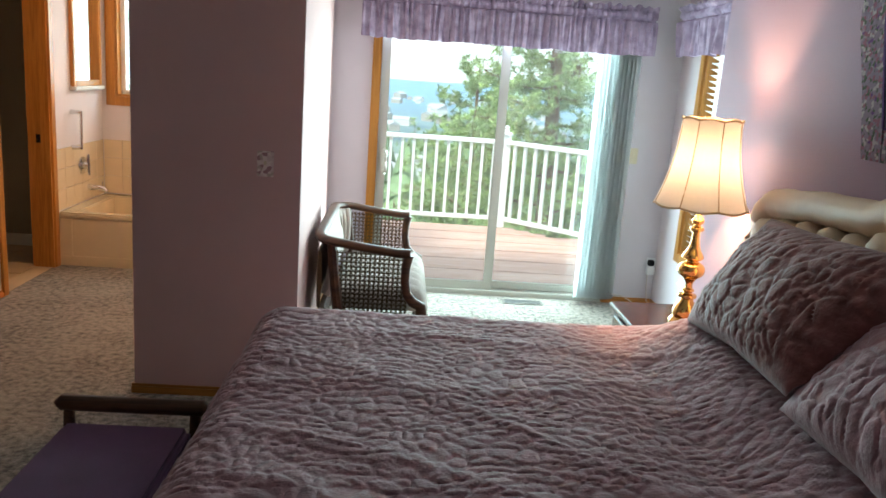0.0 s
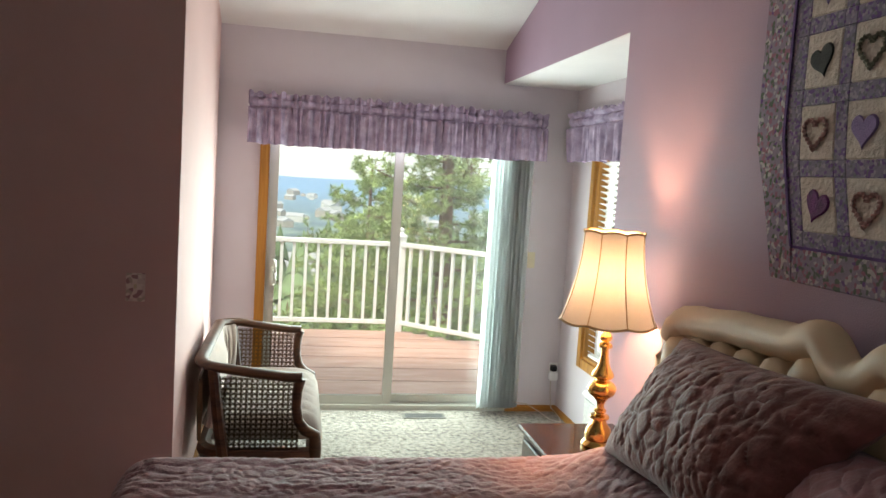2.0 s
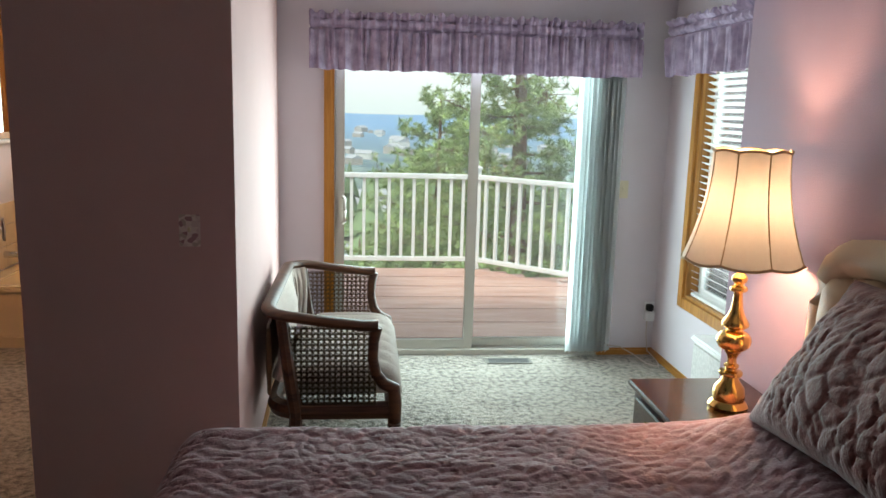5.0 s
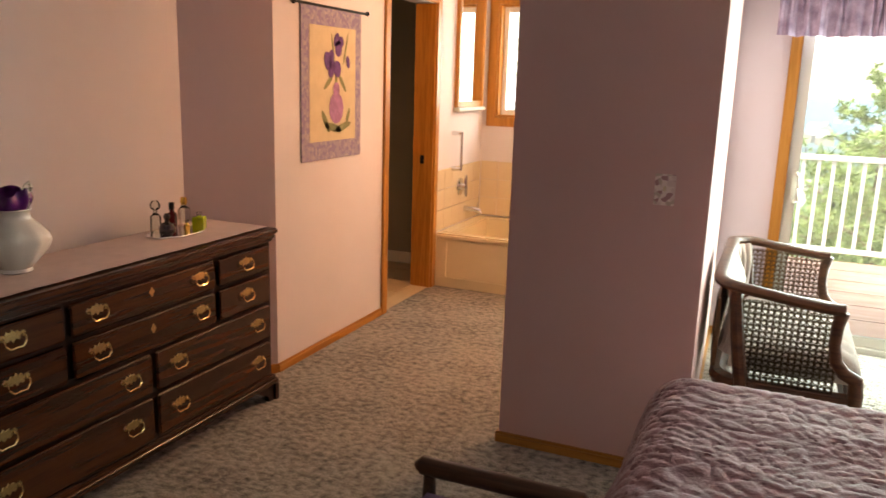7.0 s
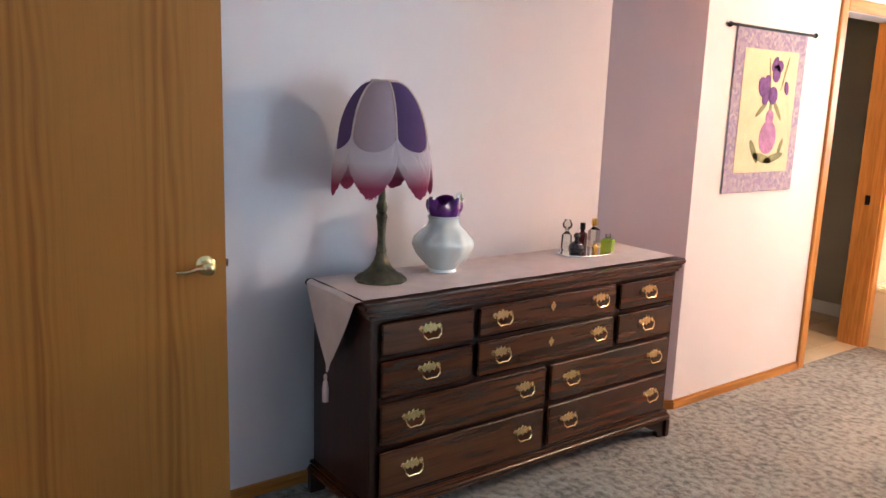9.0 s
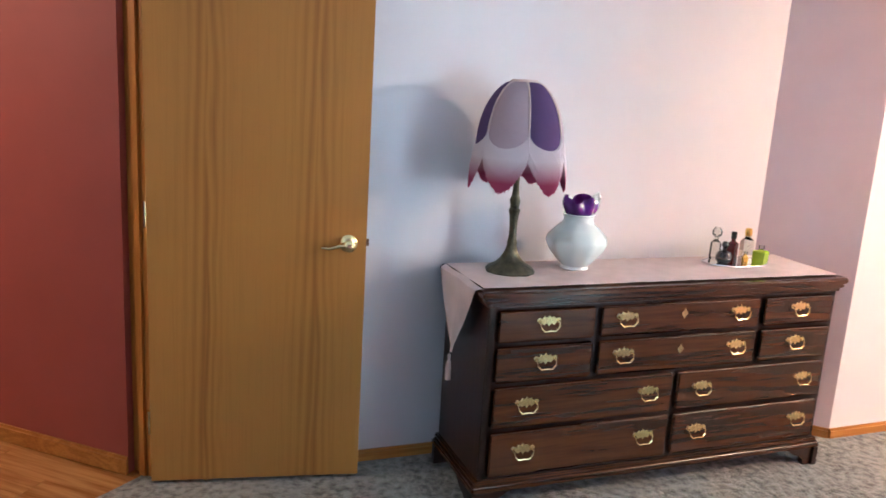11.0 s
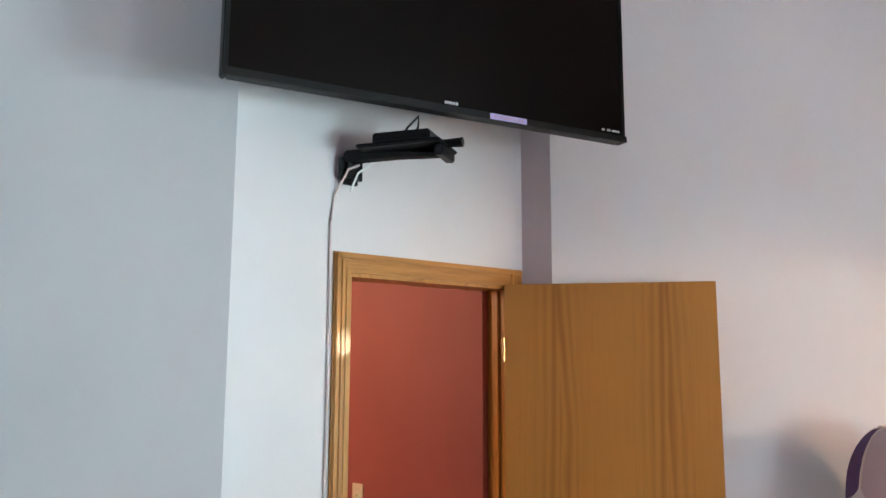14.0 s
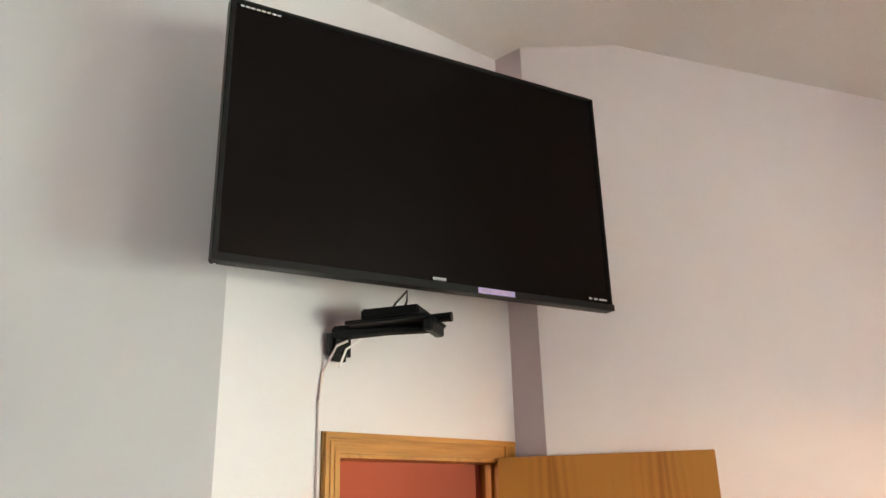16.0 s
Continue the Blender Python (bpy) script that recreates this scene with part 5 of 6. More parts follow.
M_GREY = mat("silver_print", (0.45, 0.45, 0.46), 0.4, 0.05, 10)
for i in range(5):
    part("badge", box(B(), -0.023 + i * 0.0095, -0.0155 + i * 0.0095, -0.0145, -0.0125, -TH + 0.026, -TH + 0.035, itv), M_GREY, tv, "plain silver badge")
for i, wdt in enumerate((0.012, 0.016, 0.02, 0.01)):
    part("mark", box(B(), TW - 0.10 + i * 0.022, TW - 0.10 + i * 0.022 + wdt, -0.0075, -0.0063, -TH + 0.034, -TH + 0.040, itv), M_GREY, tv)
for i in range(8):
    part("mark", box(B(), -TW + 0.03 + i * 0.016, -TW + 0.042 + i * 0.016, -0.0075, -0.0063, TH - 0.024, TH - 0.018, itv), M_GREY, tv)
# wall arm that carries the set
am = thing("swing_mount", "black steel swing mount fixed to the wall", "wall mount", tuple(wb(0.35, 0, 2.88)))
ia = am.matrix_world.inverted()
b = wbox(B(), 0.27, 0.43, 0.001, 0.02, 2.74, 3.02)
b.transform(ia)
part("wall_plate", b, M_BLACK, am)
cen = MT @ Vector((0, 0.08, 0))
part("arm", tube(B(), [ia @ wb(0.35, 0.02, 2.88), ia @ cen], 0.03, 8), M_BLACK, am)
part("set_plate", box(B(), -0.2, 0.2, 0.071, 0.085, -0.15, 0.15, ia @ MT), M_BLACK, am)

# shelf bracket below it
sb = thing("component_shelf", "black swivel wall shelf with cables below the television", "wall shelf", tuple(wb(0.05, 0, 2.40)))
isb = sb.matrix_world.inverted()
b = wbox(B(), 0.00, 0.085, 0.001, 0.05, 2.325, 2.43, 0.018)
b.transform(isb)
part("wall_post", b, M_BLACK, sb, "", False)
part("swivel_arm", tube(B(), [isb @ wb(0.03, 0.03, 2.415), isb @ wb(0.06, 0.10, 2.412), isb @ wb(0.12, 0.20, 2.408), isb @ wb(0.19, 0.31, 2.398)], [0.026, 0.024, 0.02, 0.016], 8), M_BLACK, sb, "", True)
MS = isb @ Matrix.Translation(wb(0.125, 0.195, 2.416)) @ Matrix.Rotation(math.atan2(DB.y, DB.x) + (1.0 if SIDE > 0 else -1.0), 4, "Z")
part("shelf_plate", box(B(), -0.12, 0.16, -0.09, 0.09, 0.0, 0.012, MS, 0.004), M_BLACK, sb)
part("clamp", box(B(), 0.13, 0.16, -0.06, 0.06, -0.035, 0.0, MS, 0.004), M_BLACK, sb)
part("front_knob", tube(B(), [MS @ Vector((0.12, 0.0, 0.016)), MS @ Vector((0.205, 0.0, 0.014))], [0.012, 0.016], 8), M_BLACK, sb)
bx = thing("cable_box", "small flat black set-top box on the wall shelf", "set-top box", tuple(wb(0.125, 0.195, 2.429)))
part("case", box(B(), -0.07, 0.12, -0.075, 0.075, 0.0, 0.034, Matrix.Rotation(math.atan2(DB.y, DB.x) + (1.0 if SIDE > 0 else -1.0), 4, "Z"), 0.005), M_BLACK, bx)
cl = thing("wall_cable", "white cable running down the wall from the shelf", "cable", tuple(wb(-0.006, 0, 0)))
ic = cl.matrix_world.inverted()
part("lead", tube(B(), [ic @ wb(0.06, 0.05, 2.39), ic @ wb(0.02, 0.05, 2.37), ic @ wb(-0.004, 0.006, 2.29)] + [ic @ wb(-0.016 + 0.002 * math.sin(k), 0.005, 2.2 - k * 0.30) for k in range(8)], 0.0045, 6), mat("pinkish_white_cable", (0.58, 0.48, 0.48), 0.5, 0.05, 20), cl, "", True)
part("lead", tube(B(), [ic @ wb(0.10, 0.08, 2.40), ic @ wb(0.05, 0.06, 2.36), ic @ wb(0.03, 0.05, 2.30)], 0.004, 6), M_WPLAST, cl, "short white cable", True)
part("lead", tube(B(), [ic @ wb(0.11, 0.20, 2.45), ic @ wb(0.13, 0.22, 2.49), ic @ wb(0.16, 0.24, 2.53), ic @ wb(0.15, 0.25, 2.49), ic @ wb(0.13, 0.25, 2.45)], 0.004, 6), M_BLACK, cl, "black looped cable", True)

# dark chest beside the door
cx = thing("side_table", "dark cherry side table by the hall door", "side table", (-0.60, 0.05, 0))
part("top", box(B(), -0.21, 0.22, -0.36, 0.37, 0.562, 0.585, None, 0.006), M_CHERRY, cx)
part("apron", box(B(), -0.18, 0.19, -0.33, 0.342, 0.48, 0.562), M_CHERRYV, cx)
for x in (-0.17, 0.18):
    for y in (-0.32, 0.33):
        part("leg", lathe(B(), [(0.014, 0), (0.02, 0.3), (0.026, 0.49)], 12, Matrix.Translation((x, y, 0))), M_CHERRYV, cx, "", True)
# white hamper in the alcove
hm = thing("hamper", "white woven hamper standing in the alcove", "hamper", (3.08, 4.08, 0))
part("body", box(B(), -0.13, 0.15, -0.20, 0.20, 0.0, 0.50, None, 0.012), mat("white_weave", (0.70, 0.70, 0.68), 0.7, 0.12, 60, 0.8, 90), hm)
part("lid", box(B(), -0.14, 0.155, -0.21, 0.21, 0.5, 0.53, None, 0.01), M_WHITEP, hm)

# ---------------------------------------------------------------- quilt and tapestry
def cloth_print(name, base, cols, sc):
    m = patterned(name, base, cols, sc)
    b = m.node_tree.nodes["Principled BSDF"]
    b.inputs["Roughness"].default_value = 0.9
    n, l = m.node_tree.nodes, m.node_tree.links
    tc, no, bp = n.new("ShaderNodeTexCoord"), n.new("ShaderNodeTexNoise"), n.new("ShaderNodeBump")
    no.inputs["Scale"].default_value = 60
    l.new(tc.outputs["Object"], no.inputs["Vector"])
    l.new(no.outputs[0], bp.inputs["Height"])
    bp.inputs["Strength"].default_value, bp.inputs["Distance"].default_value = 0.8, 0.004
    l.new(bp.outputs[0], b.inputs["Normal"])
    return m


M_QB = cloth_print("quilt_border_print", (0.26, 0.20, 0.26), [(0.30, 0.12, 0.17), (0.10, 0.12, 0.09), (0.44, 0.38, 0.38), (0.15, 0.07, 0.20)], 95)
M_QS = cloth_print("quilt_sash_print", (0.22, 0.18, 0.25), [(0.16, 0.15, 0.17), (0.34, 0.28, 0.34), (0.15, 0.07, 0.22)], 120)
M_QP = mat("quilt_purple", (0.10, 0.04, 0.16), 0.9, 0.25, 40, 0.4, 150)
M_QC = mat("quilt_cream", (0.60, 0.50, 0.43), 0.9, 0.08, 20, 0.9, 70)
HEARTS = [mat("heart_violet", (0.14, 0.05, 0.22), 0.85, 0.3, 30, 0.4), mat("heart_lilac", (0.26, 0.17, 0.36), 0.85, 0.15, 30, 0.4), mat("heart_dark", (0.03, 0.028, 0.024), 0.85, 0.3, 30, 0.4),
          mat("heart_rose", (0.40, 0.22, 0.20), 0.85, 0.3, 60, 0.4), mat("heart_magenta", (0.16, 0.02, 0.14), 0.85, 0.4, 45, 0.4), mat("heart_sage", (0.16, 0.15, 0.10), 0.85, 0.3, 40, 0.4)]
QY1, QZ0, CW, CH, SW = 2.250, 1.445, 0.142, 0.150, 0.046     # far edge, bottom, block width and height, strip width
q = thing("quilt", "heart appliqué quilt with a flowered border hung on the wall", "quilt", (XR - 0.012, 1.77, 2.2))
iq = q.matrix_world.inverted()
NC, NR = 5, 7
BW = 0.098
QW, QH = 2 * BW + NC * CW + (NC + 1) * SW, 2 * BW + NR * CH + (NR + 1) * SW


def qbox(name, s0, s1, h0, h1, d0, d1, material, label="", bev=0.003):
    """A patch: distance from the quilt's far edge, height over its bottom, proud of the wall."""
    lean = lambda h: 0.05 * sstep(0.0, 0.5, h)
    b = B()
    box(b, XR - d1, XR - d0, QY1 + 0.02 - s1, QY1 + 0.02 - s0, QZ0 + h0, QZ0 + h1, None, bev, 1)
    for v in b.verts:
        v.co.y += 0.14 * sstep(0, 0.45, v.co.z - QZ0) * (1 - 0.45 * min(1, (QY1 + 0.02 - v.co.y) / (BW + SW)))
    b.transform(iq)
    return part(name, b, material, q, label)


for h in range(8):
    h0, h1 = QH * h / 8, QH * (h + 1) / 8
    qbox("border", 0, BW, h0, h1, 0.002, 0.016, M_QB, "", 0)
    qbox("border", QW - BW, QW, h0, h1, 0.002, 0.016, M_QB, "", 0)
    qbox("binding", BW - 0.006, BW + 0.002, max(h0, BW), min(h1, QH - BW), 0.016, 0.019, M_QP, "", 0)
qbox("border", BW, QW - BW, 0, BW, 0.002, 0.016, M_QB)
qbox("border", BW, QW - BW, QH - BW, QH, 0.002, 0.016, M_QB)
qbox("binding", BW, QW - BW, BW - 0.004, BW + 0.004, 0.0165, 0.019, M_QP)


def heart(s, h, size, material, kind=0):
    b, pts2 = B(), []
    for k in range(28):
        a = 2 * math.pi * k / 28
        x = 16 * math.sin(a) ** 3 / 17
        z = (13 * math.cos(a) - 5 * math.cos(2 * a) - 2 * math.cos(3 * a) - math.cos(4 * a)) / 17
        tilt = (0.0, 0.28, -0.3)[kind % 3]
        pts2.append((x * math.cos(tilt) - z * math.sin(tilt), x * math.sin(tilt) + z * math.cos(tilt)))
    sh = 0.14 * sstep(0, 0.45, h) * 0.55
    if kind == 3:
        ring = [Vector((XR - 0.019, QY1 + 0.02 - s + sh + x * size, QZ0 + h + z * size)) for x, z in pts2]
        tube(b, [ring[k // 2] if k % 2 == 0 else ring[k // 2].lerp(ring[(k // 2 + 1) % 28], 0.5) for k in range(57 - 1)] + [ring[0]], [0.0075 if k % 2 else 0.0035 for k in range(57)], 6)
    else:
        lo = [b.verts.new((XR - 0.0165, QY1 + 0.02 - s + sh + x * size, QZ0 + h + z * size)) for x, z in pts2]
        hi = [b.verts.new((XR - 0.021, QY1 + 0.02 - s + sh + x * size * 0.9, QZ0 + h + z * size * 0.9)) for x, z in pts2]
        for k in range(28):
            b.faces.new((lo[k], lo[(k + 1) % 28], hi[(k + 1) % 28], hi[k]))
        b.faces.new(hi)
    b.transform(iq)
    part("heart", b, material, q)


kinds = {(0, 0): (4, 1), (1, 0): (3, 3), (0, 1): (3, 3), (1, 1): (1, 0), (0, 2): (2, 2), (1, 2): (5, 3), (0, 3): (1, 0), (1, 3): (2, 1)}
for c in range(NC):
    for r in range(NR):
        s0, h0 = BW + SW + c * (CW + SW), BW + SW + r * (CH + SW)
        qbox("block", s0, s0 + CW, h0, h0 + CH, 0.002, 0.0155, M_QC, "", 0.004)
        mi, kd = kinds.get((c, r), ((c * 2 + r * 3) % 6, (c + r) % 4))
        heart(s0 + CW / 2, h0 + CH / 2, 0.052 if kd != 3 else 0.05, HEARTS[mi], kd)
        qbox("sash", s0, s0 + CW, h0 - SW, h0, 0.002, 0.0145, M_QS, "", 0.002)
        qbox("sash", s0 - SW, s0, h0, h0 + CH, 0.002, 0.0145, M_QS, "", 0.002)
        qbox("corner_patch", s0 - SW, s0, h0 - SW, h0, 0.002, 0.015, M_QS, "", 0.002)
for r in range(NR):
    h0 = BW + SW + r * (CH + SW)
    qbox("sash", QW - BW - SW, QW - BW, h0, h0 + CH, 0.002, 0.0145, M_QS, "", 0.002)
    qbox("corner_patch", QW - BW - SW, QW - BW, h0 - SW, h0, 0.002, 0.015, M_QS, "", 0.002)
for c in range(NC):
    s0 = BW + SW + c * (CW + SW)
    qbox("sash", s0, s0 + CW, QH - BW - SW, QH - BW, 0.002, 0.0145, M_QS, "", 0.002)

tp = thing("tapestry", "hanging tapestry of purple irises in a vase", "tapestry", (XT, 4.31, 1.47))
M_TB = cloth_print("tapestry_border", (0.30, 0.26, 0.34), [(0.36, 0.32, 0.36), (0.24, 0.20, 0.32)], 60)
M_TC = mat("tapestry_cream", (0.60, 0.52, 0.34), 0.9, 0.06, 14, 0.6, 220)
part("border", box(B(), 0.003, 0.010, -0.31, 0.31, -0.395, 0.41, None, 0.002), M_TB, tp, "grey lilac woven border")
part("field", box(B(), 0.0105, 0.0125, -0.235, 0.24, -0.295, 0.31), M_TC, tp, "cream woven field")
part("rod", tube(B(), [(0.012, -0.37, 0.41), (0.012, 0.37, 0.405)], 0.007, 8), M_BLACK, tp, "black rod with pointed ends")
for s in (-1, 1):
    part("finial", lathe(B(), [(0.006, 0), (0.014, 0.012), (0.001, 0.04)], 10, Matrix.Translation((0.012, s * 0.365, 0.407)) @ Matrix.Rotation(radians(-90 * s), 4, "X")), M_BLACK, tp)
M_TV = mat("tapestry_violet", (0.12, 0.05, 0.20), 0.9, 0.3, 40)
M_TL = mat("tapestry_mauve", (0.30, 0.15, 0.30), 0.9, 0.25, 30)
M_TG = mat("tapestry_sage", (0.20, 0.21, 0.10), 0.9, 0.25, 30)


def blob(name, cy, cz, ry, rz, material, turn=0, d=0.0145, pt=1.0):
    out = []
    for k in range(18):
        a = 2 * math.pi * k / 18
        y, z = ry * math.cos(a), rz * math.sin(a) * (pt if math.sin(a) > 0 else 1)
        out.append((cy + y * math.cos(turn) - z * math.sin(turn), cz + y * math.sin(turn) + z * math.cos(turn)))
    part(name, prism(B(), out, 0.0127, d, 0), material, tp)


blob("vase", 0.03, -0.12, 0.075, 0.085, M_TL, 0, 0.0142)
blob("vase_neck", 0.03, -0.02, 0.035, 0.04, M_TL, 0, 0.0139)
for cy, cz, ry, rz, tn in ((-0.06, 0.13, 0.035, 0.05, 0.3), (-0.02, 0.09, 0.03, 0.05, -0.4), (0.04, 0.09, 0.038, 0.045, 0.2), (-0.02, 0.16, 0.025, 0.03, 0), (0.05, 0.20, 0.035, 0.045, 0.1), (0.075, 0.235, 0.03, 0.03, 0.6), (0.03, 0.245, 0.022, 0.04, -0.5), (0.155, 0.13, 0.018, 0.035, 0.3)):
    blob("petal", cy, cz, ry, rz, M_TV, tn, 0.0152)
for cy, cz, ry, rz, tn in ((0.03, 0.03, 0.012, 0.08, 0.0), (0.09, 0.02, 0.014, 0.07, 0.7), (-0.05, 0.02, 0.014, 0.06, -0.9), (0.0, 0.17, 0.008, 0.11, 0.2), (0.13, 0.20, 0.008, 0.09, -0.3), (-0.08, -0.19, 0.02, 0.07, 0.6), (0.0, -0.225, 0.022, 0.09, 1.35), (0.10, -0.225, 0.02, 0.09, -1.35), (0.155, -0.17, 0.015, 0.05, -0.4)):
    blob("leaf", cy, cz, ry, rz, M_TG, tn, 0.0134)

# ---------------------------------------------------------------- bathroom
d3 = tagged(thing("door_3", "oak-cased inner doorway beside the bathtub", "doorway"), kind="structure")
for y0, y1 in ((4.92, 4.985), (5.705, 5.77)):
    part("casing", box(B(), XT, XT + 0.018, y0, y1, 0, 2.10, None, 0.004), M_OAK, d3)
    ya, yb = (4.985, 5.0) if y0 < 5 else (5.69, 5.705)
    part("jamb", box(B(), XT - 0.15, XT + 0.004, ya, yb, 0, 2.035), M_OAK, d3)
part("casing", box(B(), XT, XT + 0.018, 4.985, 5.705, 2.032, 2.10, None, 0.004), M_OAKY, d3)
part("strike_plate", box(B(), XT - 0.09, XT - 0.06, 5.686, 5.6895, 0.92, 0.98), M_BLACK, d3)
tagged(part("baseboard", box(B(), -2.598, -2.58, 4.5, 6.3, 0.004, 0.10), M_WHITEP), "cream baseboard of the inner room", "baseboard", kind="structure")
tagged(part("baseboard", box(B(), -2.58, XT - 0.142, 6.282, 6.298, 0.004, 0.10), M_WHITEP), "cream baseboard of the inner room", "baseboard", kind="structure")

tb = thing("bathtub", "cream bathtub with a panelled apron and chrome taps", "bathtub", (-0.45, 6.33, 0))
ib2 = tb.matrix_world.inverted()
TX0, TX1, TY0, TY1 = XT + 0.003, 0.45, 5.775, 6.697
part("apron", box(B(), TX0, TX1, TY0 + 0.012, TY0 + 0.06, 0.0, 0.36, ib2), M_TUB, tb, "cream enamelled apron")
part("kick_rail", box(B(), TX0, TX1, TY0, TY0 + 0.011, 0.0, 0.075, ib2, 0.003), M_TUB, tb)
part("apron_stile", box(B(), TX0, TX0 + 0.10, TY0, TY0 + 0.011, 0.075, 0.36, ib2, 0.003), M_TUB, tb)
part("front_rim", box(B(), TX0, TX1, TY0, TY0 + 0.075, 0.361, 0.405, ib2, 0.012), M_TUB, tb)
part("rear_rim", box(B(), TX0, TX1, TY1 - 0.10, TY1, 0.0, 0.405, ib2, 0.01), M_TUB, tb)
part("end_rim", box(B(), TX0, TX0 + 0.12, TY0 + 0.076, TY1 - 0.101, 0.0, 0.405, ib2, 0.01), M_TUB, tb)
part("end_rim", box(B(), TX1 - 0.15, TX1, TY0 + 0.076, TY1 - 0.101, 0.0, 0.405, ib2, 0.01), M_TUB, tb)
part("basin", box(B(), TX0 + 0.12, TX1 - 0.15, TY0 + 0.06, TY1 - 0.10, 0.0, 0.08, ib2, 0.01), M_TUB, tb)
sp = thing("tub_spout", "chrome tub spout on the tiled wall", "faucet", (XT + 0.012, 6.34, 0.51))
part("spout", tube(B(), [(0, 0, 0), (0.08, 0, 0.0), (0.13, 0, -0.008), (0.145, 0, -0.03)], [0.026, 0.022, 0.02, 0.016], 12), M_CHROME, sp, "", True)
part("diverter", lathe(B(), [(0.006, 0), (0.006, 0.03), (0.01, 0.035), (0.001, 0.04)], 10, Matrix.Translation((0.11, 0, 0.012))), M_CHROME, sp)
vv = thing("tub_valve", "round chrome shower valve with a lever", "valve", (XT + 0.012, 6.23, 0.70))
part("rose", lathe(B(), [(0.07, 0), (0.068, 0.008), (0.03, 0.014), (0.025, 0.05), (0.001, 0.052)], 24, Matrix.Rotation(radians(90), 4, "Y")), M_CHROME, vv, "", True)
part("lever", tube(B(), [(0.045, 0, 0.09), (0.05, 0, 0.0), (0.05, 0.0, -0.075)], [0.012, 0.016, 0.012], 8), M_CHROME, vv, "", True)
gb = thing("grab_bar", "short upright chrome grab bar beside the tub", "grab bar", (XT, 6.07, 0.99))
part("bar", tube(B(), [(0.075, 0, -0.145), (0.075, 0, 0.145)], 0.011, 10), M_CHROME, gb, "", True)
for z in (-0.135, 0.135):
    part("bracket", tube(B(), [(0.001, 0, z), (0.075, 0, z)], [0.02, 0.013], 10), M_CHROME, gb, "", True)
mrr = thing("mirror_cabinet", "oak-framed mirror cabinet on the bathroom wall", "mirror", (XT, 6.35, 1.76))
part("mirror_glass", box(B(), 0.012, 0.02, -0.24, 0.24, -0.40, 0.42), M_MIRROR, mrr, "mirror glass")
MM = Matrix.Rotation(radians(90), 4, "Z")
frame_box("frame", -0.275, 0.275, -0.445, 0.455, -0.032, -0.001, 0.045, M_OAK, mrr, MM, "golden oak frame")
part("ledge", box(B(), 0.001, 0.05, -0.285, 0.285, -0.475, -0.446, None, 0.004), M_VINYL, mrr, "pale ledge")
w2 = tagged(thing("window_2", "oak-framed bathroom window with bright frosted daylight", "window"), kind="structure")
M2 = Matrix.Translation((-1.11, 6.70, 0))
frame_box("window_frame", -0.075, 0.865, 1.155, 2.195, -0.018, 0.02, 0.076, M_OAK, w2, M2, "golden oak casing")
frame_box("jamb", 0.001, 0.789, 1.232, 2.118, 0.0, 0.12, 0.016, M_OAK, w2, M2)
frame_box("sash", 0.017, 0.773, 1.248, 2.102, 0.08, 0.12, 0.04, M_WHITEP, w2, M2)
pane(0.057, 0.733, 1.288, 2.062, 0.10, w2, M2)
bf = thing("wall_light", "round opal glass wall light over the vanity", "wall light", (XL - 0.11, 5.0, 1.92))
part("dome", lathe(B(), [(0.10, 0.002), (0.10, 0.02), (0.08, 0.06), (0.001, 0.085)], 24, Matrix.Rotation(radians(-90), 4, "Y")), plain_emit("lit_opal_glass", (1.0, 0.78, 0.5), 3), bf, "", True).visible_shadow = False
hf = thing("ceiling_light", "round white glass ceiling light in the hall", "ceiling light", (-1.6, -1.2, 2.55))
part("dome", lathe(B(), [(0.14, 0), (0.14, -0.02), (0.11, -0.06), (0.001, -0.085)], 24), plain_emit("lit_opal_glass_hall", (1.0, 0.78, 0.5), 3), hf, "", True).visible_shadow = False

# ---------------------------------------------------------------- outdoors
dk = tagged(new("deck"), "weathered reddish timber deck outside the patio door", "deck", kind="structure")


def deck_span(y):
    """How far east the deck reaches at this depth."""
    return 6.0 if y < 6.2 else 2.50 + (8.78 - y) * 1.10


part("joists", prism(B(), [(-1.5, 5.79), (4.6, 5.79), (2.4, 8.74), (-1.5, 8.74)], -0.35, -0.10), M_DECK, dk)
y, i = 5.785, 0
while y < 8.72:
    x1 = min(deck_span(y + 0.07), 5.2)
    cuts = [-1.5] + ([0.9 + 1.3 * ((i * 7) % 3)] if i % 2 else []) + [x1]
    for a, c in zip(cuts, cuts[1:]):
        if c - a > 0.05:
            part("board", box(B(), a + 0.002, c - 0.002, y, y + 0.134, -0.10, -0.062 - 0.002 * (i % 3), None), M_DECK, dk)
    y += 0.14
    i += 1

rl = thing("deck_railing", "white vinyl railing with slim balusters round the deck", "railing", (2.46, 8.70, -0.06))
irl = rl.matrix_world.inverted()
PC = Vector((2.46, 8.70))


def run(p, q2, n):
    d = (q2 - p)
    m = irl @ Matrix.Translation((p.x, p.y, 0)) @ Matrix.Rotation(math.atan2(d.y, d.x), 4, "Z")
    L = d.length
    part("top_rail", box(B(), 0, L, -0.045, 0.045, 0.885, 0.935, m, 0.008), M_WHITEP, rl)
    part("bottom_rail", box(B(), 0, L, -0.025, 0.025, 0.02, 0.065, m, 0.005), M_WHITEP, rl)
    for k in range(1, n):
        x = L * k / n
        part("baluster", box(B(), x - 0.016, x + 0.016, -0.016, 0.016, 0.065, 0.885, m), M_WHITEP, rl)


